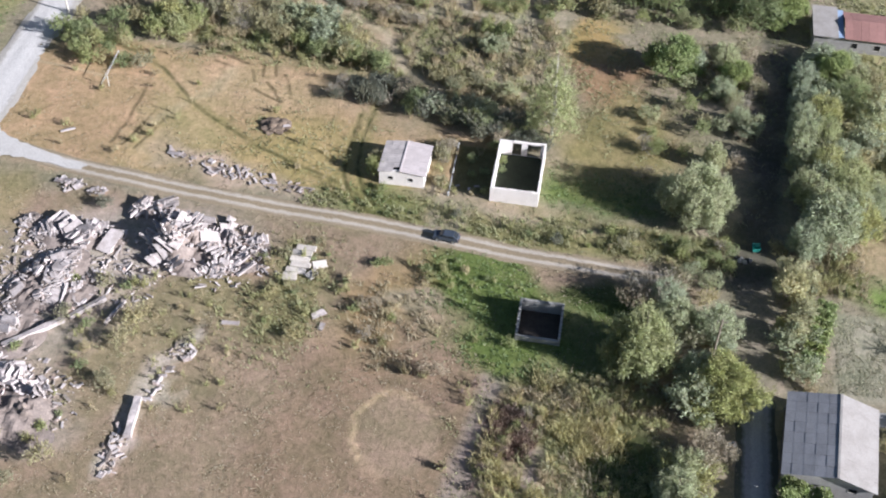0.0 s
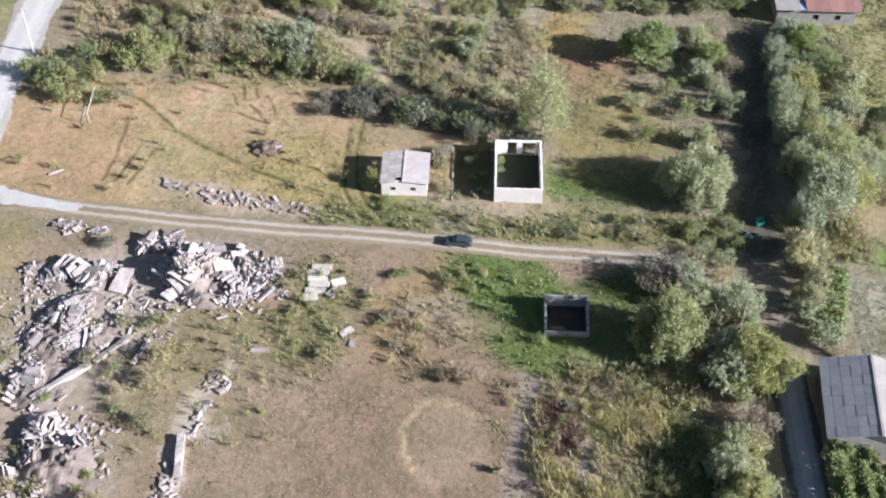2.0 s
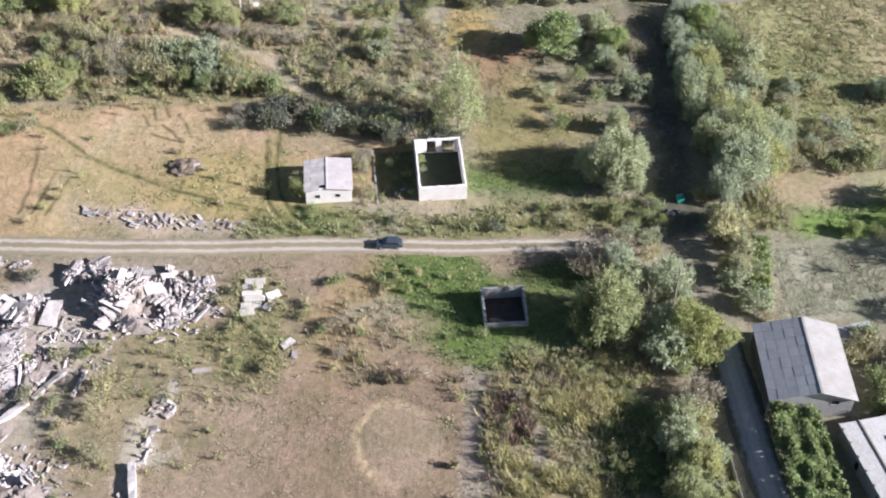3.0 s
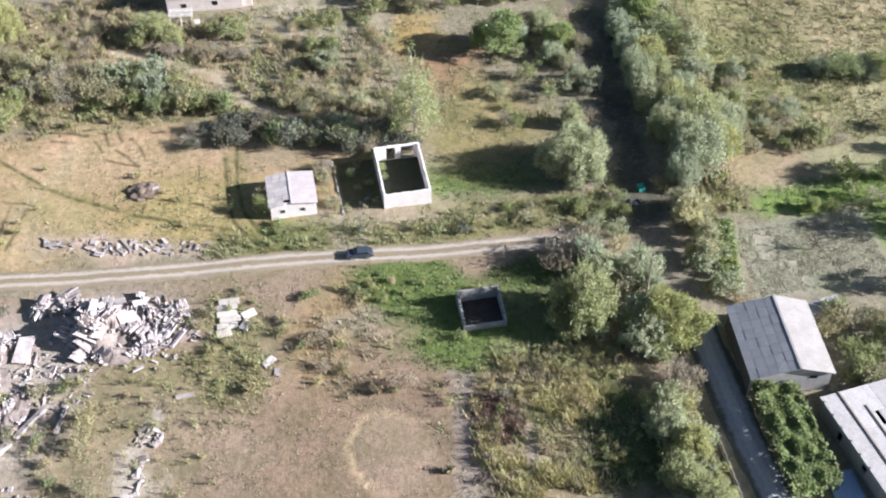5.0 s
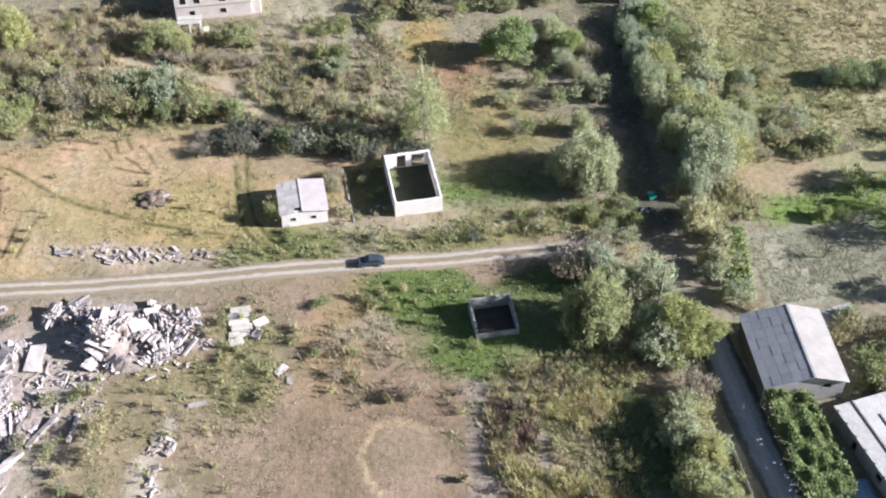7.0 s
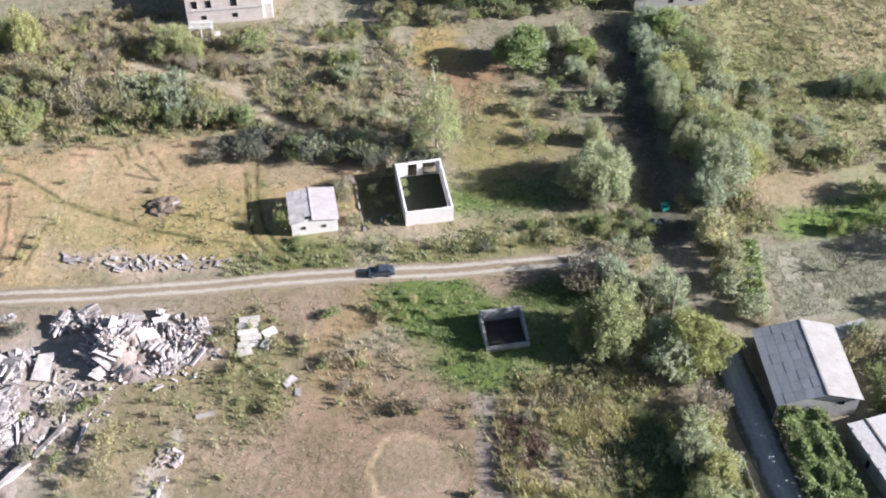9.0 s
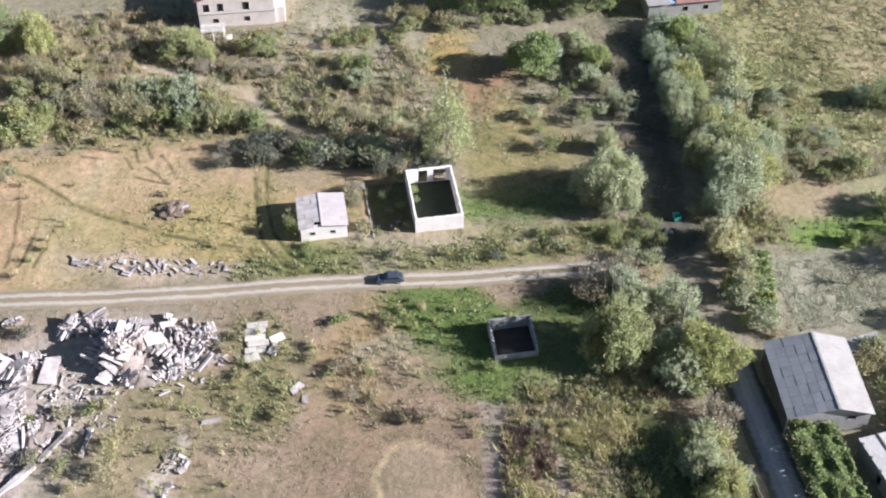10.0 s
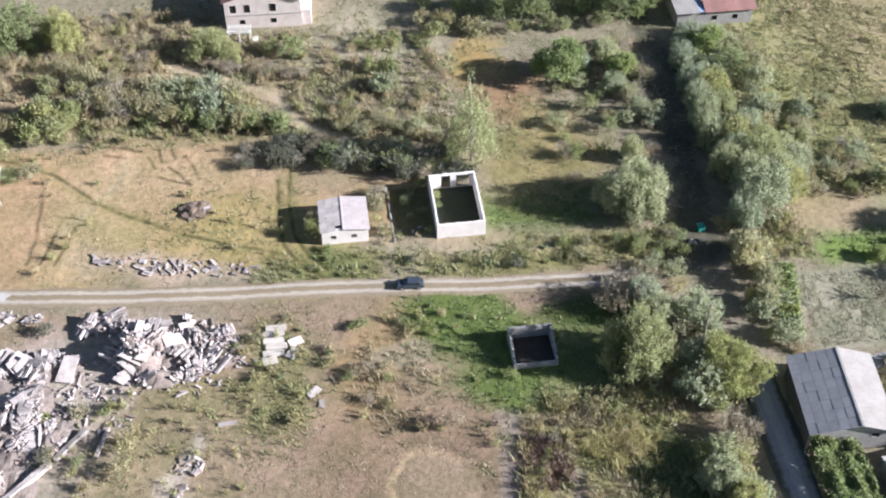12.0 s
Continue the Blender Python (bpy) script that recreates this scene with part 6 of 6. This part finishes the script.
# ---------------------------------------------------------------- things round the place
def body_shell(outline, half, top_in, bm=None):
    """A car body from its side outline (x, z); the top is drawn in towards the middle."""
    bm = bm or bmesh.new()
    zs = [z for _, z in outline]
    lo, hi = min(zs), max(zs)
    rows = []
    for side in (-1, 1):
        rows.append([bm.verts.new((x, side * (half - top_in * max(0, (z - lo) / (hi - lo)) ** 2), z)) for x, z in outline])
    n = len(outline)
    for k in range(n):
        bm.faces.new((rows[0][k], rows[0][(k + 1) % n], rows[1][(k + 1) % n], rows[1][k]))
    bm.faces.new(rows[0][::-1])
    bm.faces.new(rows[1])
    bmesh.ops.recalc_face_normals(bm, faces=bm.faces)
    bmesh.ops.bevel(bm, geom=list(bm.edges), offset=0.05, segments=2, affect="EDGES")
    return bm


def car(x, y, turn):
    r = thing("car", "dark blue-grey hatchback car on the dirt road", "car", pose(x, y, ground_z(x, y) + 0.04, 0, 0, turn))
    low = [(-2.05, 0.35), (2.0, 0.35), (2.1, 0.6), (1.95, 0.88), (0.95, 0.98), (-1.9, 1.0), (-2.1, 0.8)]
    body = part("body", body_shell(low, 0.86, 0.06), M_CAR, r)
    cab = [(1.0, 0.96), (0.35, 1.42), (-1.25, 1.45), (-1.92, 0.98)]
    part("cabin", body_shell(cab, 0.78, 0.12), M_CAR, r)
    bm = slab_mesh([(1.0, -0.6, 1.0), (1.0, 0.6, 1.0), (0.42, 0.52, 1.43), (0.42, -0.52, 1.43)], 0.02)
    part("windscreen", bm, M_GLASS, r)
    bm = slab_mesh([(-1.95, 0.6, 1.02), (-1.95, -0.6, 1.02), (-1.33, -0.52, 1.45), (-1.33, 0.52, 1.45)], 0.02)
    part("rear_window", bm, M_GLASS, r)
    for s in (-1, 1):
        for a, b in ((-1.4, -0.45), (-0.38, 0.5)):
            part("side_window", box(a, b, min(s * 0.72, s * 0.79), max(s * 0.72, s * 0.79), 1.04, 1.32, bevel=0.01), M_GLASS, r)
        part("headlight", box(1.93, 2.08, min(s * 0.5, s * 0.8), max(s * 0.5, s * 0.8), 0.62, 0.78, bevel=0.02), M_WHITE_METAL, r)
        part("tail_light", box(-2.12, -2.02, min(s * 0.55, s * 0.8), max(s * 0.55, s * 0.8), 0.7, 0.9, bevel=0.02), M_ROOF_RED, r)
        part("mirror", box(0.7, 0.85, min(s * 0.84, s * 1.0), max(s * 0.84, s * 1.0), 0.98, 1.1, bevel=0.02), M_CAR, r)
        for wx in (-1.3, 1.3):
            bm = bmesh.new()
            bmesh.ops.create_cone(bm, cap_ends=True, segments=18, radius1=0.32, radius2=0.32, depth=0.2, matrix=pose(wx, s * 0.76, 0.32, 90, 0, 0))
            tyre = part("wheel", bm, M_RUBBER, r)
            bm = bmesh.new()
            bmesh.ops.create_cone(bm, cap_ends=True, segments=14, radius1=0.2, radius2=0.17, depth=0.03, matrix=pose(wx, s * 0.87, 0.32, 90, 0, 0))
            part("rim", bm, M_METAL, tyre)
    part("front_bumper", box(1.98, 2.16, -0.8, 0.8, 0.36, 0.56, bevel=0.04), M_RUBBER, r)
    part("rear_bumper", box(-2.18, -2.02, -0.8, 0.8, 0.4, 0.6, bevel=0.04), M_RUBBER, r)
    return r


M_CAR = surface("dark_car_paint", (0.06, 0.075, 0.10), (0.05, 0.06, 0.07), 0.3, 1, 10, 0.0, per_object=0.0)
M_GLASS = surface("dark_car_glass", (0.03, 0.035, 0.04), (0.03, 0.03, 0.03), 0.08, 1, 10, 0.0)
M_RUBBER = surface("black_rubber", (0.03, 0.03, 0.03), (0.02, 0.02, 0.02), 0.8, 3, 20, 0.1)
car(-5.4, -10.0, 176)


def football_goal():
    r = thing("football_goal", "old white metal football goal frame in grass", "goal")
    (ax, ay), (bx, by) = (-70.9, 17.1), (-71.4, 24.4)
    for x, y in ((ax, ay), (bx, by)):
        part("post", tube([(x, y, -0.1), (x, y, 2.44)], [0.06, 0.06], 8), M_WHITE_METAL, r)
        part("brace", tube([(x, y, 2.4), (x - 1.6, y, 0.0)], [0.04, 0.04], 6), M_WHITE_METAL, r)
    part("crossbar", tube([(ax, ay - 0.06, 2.44), (bx, by + 0.06, 2.44)], [0.06, 0.06], 8), M_WHITE_METAL, r)
    part("ground_bar", tube([(ax - 1.6, ay, 0.06), (bx - 1.6, by, 0.06)], [0.04, 0.04], 6), M_WHITE_METAL, r)


football_goal()


def waste_bin(x, y, turn):
    r = thing("waste_container", "turquoise metal waste container beside the lane", "container", pose(x, y, ground_z(x, y), 0, 0, turn))
    bm = bmesh.new()
    q = [(-0.75, -0.5), (0.75, -0.5), (0.75, 0.5), (-0.75, 0.5)]
    low, top = [bm.verts.new((a * 0.85, b * 0.85, 0.2)) for a, b in q], [bm.verts.new((a, b, 1.15)) for a, b in q]
    inn, bot = [bm.verts.new((a * 0.94, b * 0.92, 1.15)) for a, b in q], [bm.verts.new((a * 0.8, b * 0.8, 0.27)) for a, b in q]
    bm.faces.new(low[::-1])
    bm.faces.new(bot)
    for i in range(4):
        j = (i + 1) % 4
        bm.faces.new((low[i], low[j], top[j], top[i]))
        bm.faces.new((top[i], top[j], inn[j], inn[i]))
        bm.faces.new((inn[i], inn[j], bot[j], bot[i]))
    part("tub", bm, M_TURQUOISE, r)
    part("lid", slab_mesh([(-0.78, 0.5, 1.18), (0.78, 0.5, 1.18), (0.78, 0.75, 1.6), (-0.78, 0.75, 1.6)], 0.05), M_TURQUOISE, r, "open turquoise lid")
    for a in (-0.55, 0.55):
        for b in (-0.35, 0.35):
            bm = bmesh.new()
            bmesh.ops.create_cone(bm, cap_ends=True, segments=12, radius1=0.1, radius2=0.1, depth=0.06, matrix=pose(a, b, 0.1, 90, 0, 0))
            part("wheel", bm, M_RUBBER, r)
    return r


waste_bin(43.0, -3.6, 8).scale = (0.8, 0.8, 0.8)


def refuse():
    r = thing("rubbish_bags", "small pile of pale rubbish bags beside the container", "rubbish")
    rr = random.Random(3)
    for k in range(7):
        bm = bmesh.new()
        bmesh.ops.create_icosphere(bm, subdivisions=2, radius=0.4)
        for v in bm.verts:
            v.co *= 1 + 0.3 * noise.noise(v.co * 3 + Vector((k, 0, 0)))
            v.co.z = max(v.co.z * 0.7, -0.2)
        x, y = 41.0 + rr.uniform(-1.1, 1.1), -5.9 + rr.uniform(-0.6, 0.6)
        bmesh.ops.transform(bm, matrix=pose(x, y, ground_z(x, y) + 0.15), verts=bm.verts)
        part("bag", bm, M_PALE_WOOD if k % 3 else M_RUBBER, r)


refuse()


def utility_pole(x, y):
    r = thing("utility_pole", "dark wooden utility pole among the trees", "pole", pose(x, y, ground_z(x, y)))
    part("pole", tube([(0, 0, -0.2), (0, 0, 4.5), (0, 0, 9.2)], [0.17, 0.14, 0.11], 8), M_WOOD, r)
    part("cross_arm", box(-0.7, 0.7, -0.06, 0.06, 8.6, 8.72, bevel=0.01), M_WOOD, r)
    for a in (-0.6, 0.0, 0.6):
        part("insulator", tube([(a, 0, 8.72), (a, 0, 8.95)], [0.05, 0.03], 6), M_WHITE_METAL, r)


utility_pole(36.3, -27.6)


def concrete_pole(x, y):
    r = thing("street_pole", "pale tapered concrete pole beside the gravel road", "pole", pose(x, y, ground_z(x, y)))
    part("pole", tube([(0, 0, -0.2), (0, 0, 5.0), (0, 0, 9.8)], [0.19, 0.15, 0.11], 8), M_SLAB, r)
    part("cross_arm", box(-0.8, 0.8, -0.05, 0.05, 9.3, 9.4, bevel=0.01), M_METAL, r)
    for a in (-0.7, 0.0, 0.7):
        part("insulator", tube([(a, 0, 9.4), (a, 0, 9.62)], [0.05, 0.03], 6), M_WHITE_METAL, r)


concrete_pole(-86.5, 37.3)


def vine_arbour():
    """Vines over a low post-and-wire frame."""
    r = thing("vine_arbour", "dense bright green vine arbour beside the lane", "vines")
    g = np.random.default_rng(88)
    a, b, c, d = (45.2, -47.9), (51.2, -48.9), (51.0, -65.5), (44.4, -66.5)
    n = 11000
    u, v = g.random(n), g.random(n)
    px = (1 - v) * ((1 - u) * a[0] + u * b[0]) + v * ((1 - u) * d[0] + u * c[0]) + g.normal(size=n) * 0.25
    py = (1 - v) * ((1 - u) * a[1] + u * b[1]) + v * ((1 - u) * d[1] + u * c[1]) + g.normal(size=n) * 0.25
    pz = 3.0 * (0.75 + 0.45 * value_noise(px, py, 1.4, 0)) * np.where(g.random(n) < 0.7, 1, g.random(n))
    vv, ff = leaves(np.stack([px, py, np.maximum(pz, 0.1)], 1), np.tile([0.2, -0.2, 1.0], (n, 1)), 0.34, 89, 1.2, 0.6)
    ob = new("foliage", mesh_from("foliage", vv.tolist(), ff.tolist(), L_VINE))
    ob.parent = r
    for k in range(5):
        for (x0, y0), (x1, y1) in ((a, d), (b, c)):
            x, y = x0 + (x1 - x0) * k / 4, y0 + (y1 - y0) * k / 4
            part("post", box(x - 0.06, x + 0.06, y - 0.06, y + 0.06, -0.2, 2.5), M_WOOD, r)


vine_arbour()


def bean_row(x0, y0, x1, y1, k):
    """Climbing plants on poles in a row."""
    r = thing("climbing_row", "row of green climbing plants on poles", "plants", None, "climbing plant rows")
    g = np.random.default_rng(500 + k)
    n = 700
    t = g.random(n)
    c = np.stack([x0 + (x1 - x0) * t + g.normal(size=n) * 0.25, y0 + (y1 - y0) * t + g.normal(size=n) * 0.25, 1.9 * np.sqrt(g.random(n)) * (0.7 + 0.5 * g.random(n))], 1)
    vv, ff = leaves(c, np.tile([0.3, -0.2, 0.8], (n, 1)), 0.27, 501 + k, 1.2, 0.9)
    ob = new("foliage", mesh_from("foliage", vv.tolist(), ff.tolist(), L_BRIGHT))
    ob.parent = r
    for q in (0.02, 0.5, 0.98):
        x, y = x0 + (x1 - x0) * q, y0 + (y1 - y0) * q
        part("pole", tube([(x, y, -0.1), (x, y, 2.2)], [0.03, 0.02], 5), M_WOOD, r)


for k in range(8):
    y = -14.3 - k * 1.75
    bean_row(51.6 - k * 0.38, y, 54.6 - k * 0.42, y - 0.5, k)


def crop_rows():
    """Low pale crop in drills on the garden plot."""
    g = np.random.default_rng(91)
    n = 5000
    row = g.integers(0, 30, n)
    x = 54.6 + row * 0.74 + g.normal(size=n) * 0.13
    y = g.uniform(-30, -15.5, n)
    keep = (x < 76.5) & (value_noise(x, y, 2.0, 1) > 0.15)
    tufts("crop", "pale grey-green low crop in drills", L_CROP, np.stack([x, y], 1)[keep], 0.13, 92, 4, 0.09)


crop_rows()


def lean_to():
    r = thing("lean_to", "small lean-to with a rusty pale sheet roof", "shelter", pose(61.5, -35.0, 0, 0, 0, 9))
    for x in (-2.8, 2.8):
        for y, h in ((-0.9, 1.7), (0.9, 2.0)):
            part("post", box(x - 0.07, x + 0.07, y - 0.07, y + 0.07, -0.2, h), M_WOOD, r)
    for k in range(4):
        a = -3.1 + k * 1.55
        part("roof_sheet", slab_mesh([(a, -1.1, 1.72 + 0.02 * (k % 2)), (a + 1.57, -1.1, 1.72 + 0.02 * (k % 2)), (a + 1.57, 1.1, 2.06 + 0.02 * (k % 2)), (a, 1.1, 2.06 + 0.02 * (k % 2))], 0.05), M_CONCRETE, r)


lean_to()


def ground_sheet():
    r = thing("plastic_sheet", "pale blue plastic sheet over a low pile", "sheet")
    xs, ys = np.linspace(50.4, 54.6, 15), np.linspace(-69, -62.4, 18)
    gx, gy = np.meshgrid(xs, ys)
    z = 0.25 + 0.5 * value_noise(gx, gy, 1.6, 0)
    edge = np.minimum(np.minimum(gx - 50.4, 54.6 - gx), np.minimum(gy + 69, -62.4 - gy))
    z *= np.clip(edge / 0.5, 0.0, 1)
    i = (np.arange(17)[:, None] * 15 + np.arange(14)).ravel()
    ob = new("sheet", mesh_from("sheet", np.stack([gx.ravel(), gy.ravel(), z.ravel()], 1).tolist(), np.stack([i, i + 1, i + 16, i + 15], 1).tolist(), M_TARP))
    ob.parent = r


ground_sheet()


def wire_fence():
    r = thing("board_fence", "low weathered board fence along the lane", "fence")
    for k in range(26):
        x, y = 38.2 - k * 0.01, -54.0 - k * 0.5
        part("board", box(x - 0.03, x + 0.03, y - 0.22, y + 0.22, -0.1, 1.1 + 0.12 * ((k * 7) % 3)), M_PALE_WOOD, r)


wire_fence()


def bare_tree(x, y):
    r = thing("bare_tree", "small leafless grey tree on the garden plot", "tree", pose(x, y, ground_z(x, y)))
    rr = random.Random(8)
    part("trunk", tube([(0, 0, -0.1), (0.05, 0, 1.2), (0.0, 0.1, 2.6)], [0.12, 0.09, 0.03], 6), M_BARK, r)
    bm = bmesh.new()
    for k in range(16):
        a, z = k * 2.4, 0.8 + k * 0.1
        l = rr.uniform(1.1, 2.3)
        tube([(0.03, 0, z), (l * 0.5 * math.cos(a), l * 0.5 * math.sin(a), z + 0.5), (l * math.cos(a), l * math.sin(a), z + 0.9)], [0.07, 0.05, 0.02], 4, bm)
        for d in (-0.5, 0.5):
            tube([(l * 0.5 * math.cos(a), l * 0.5 * math.sin(a), z + 0.5), (l * 0.9 * math.cos(a + d), l * 0.9 * math.sin(a + d), z + 0.95)], [0.04, 0.015], 4, bm)
    part("branches", bm, M_BARK, r)


bare_tree(65.8, -21.8)


def white_tank(x, y):
    r = thing("water_tank", "small white plastic tank beside the lane", "tank", pose(x, y, ground_z(x, y), 0, 0, 20))
    part("tank", box(-0.55, 0.55, -0.4, 0.4, 0, 0.75, bevel=0.08), M_WHITE_METAL, r)
    bm = bmesh.new()
    bmesh.ops.create_cone(bm, cap_ends=True, segments=14, radius1=0.18, radius2=0.16, depth=0.1, matrix=pose(0, 0, 0.79))
    part("cap", bm, M_RUBBER, r)


white_tank(39.2, -42.2)
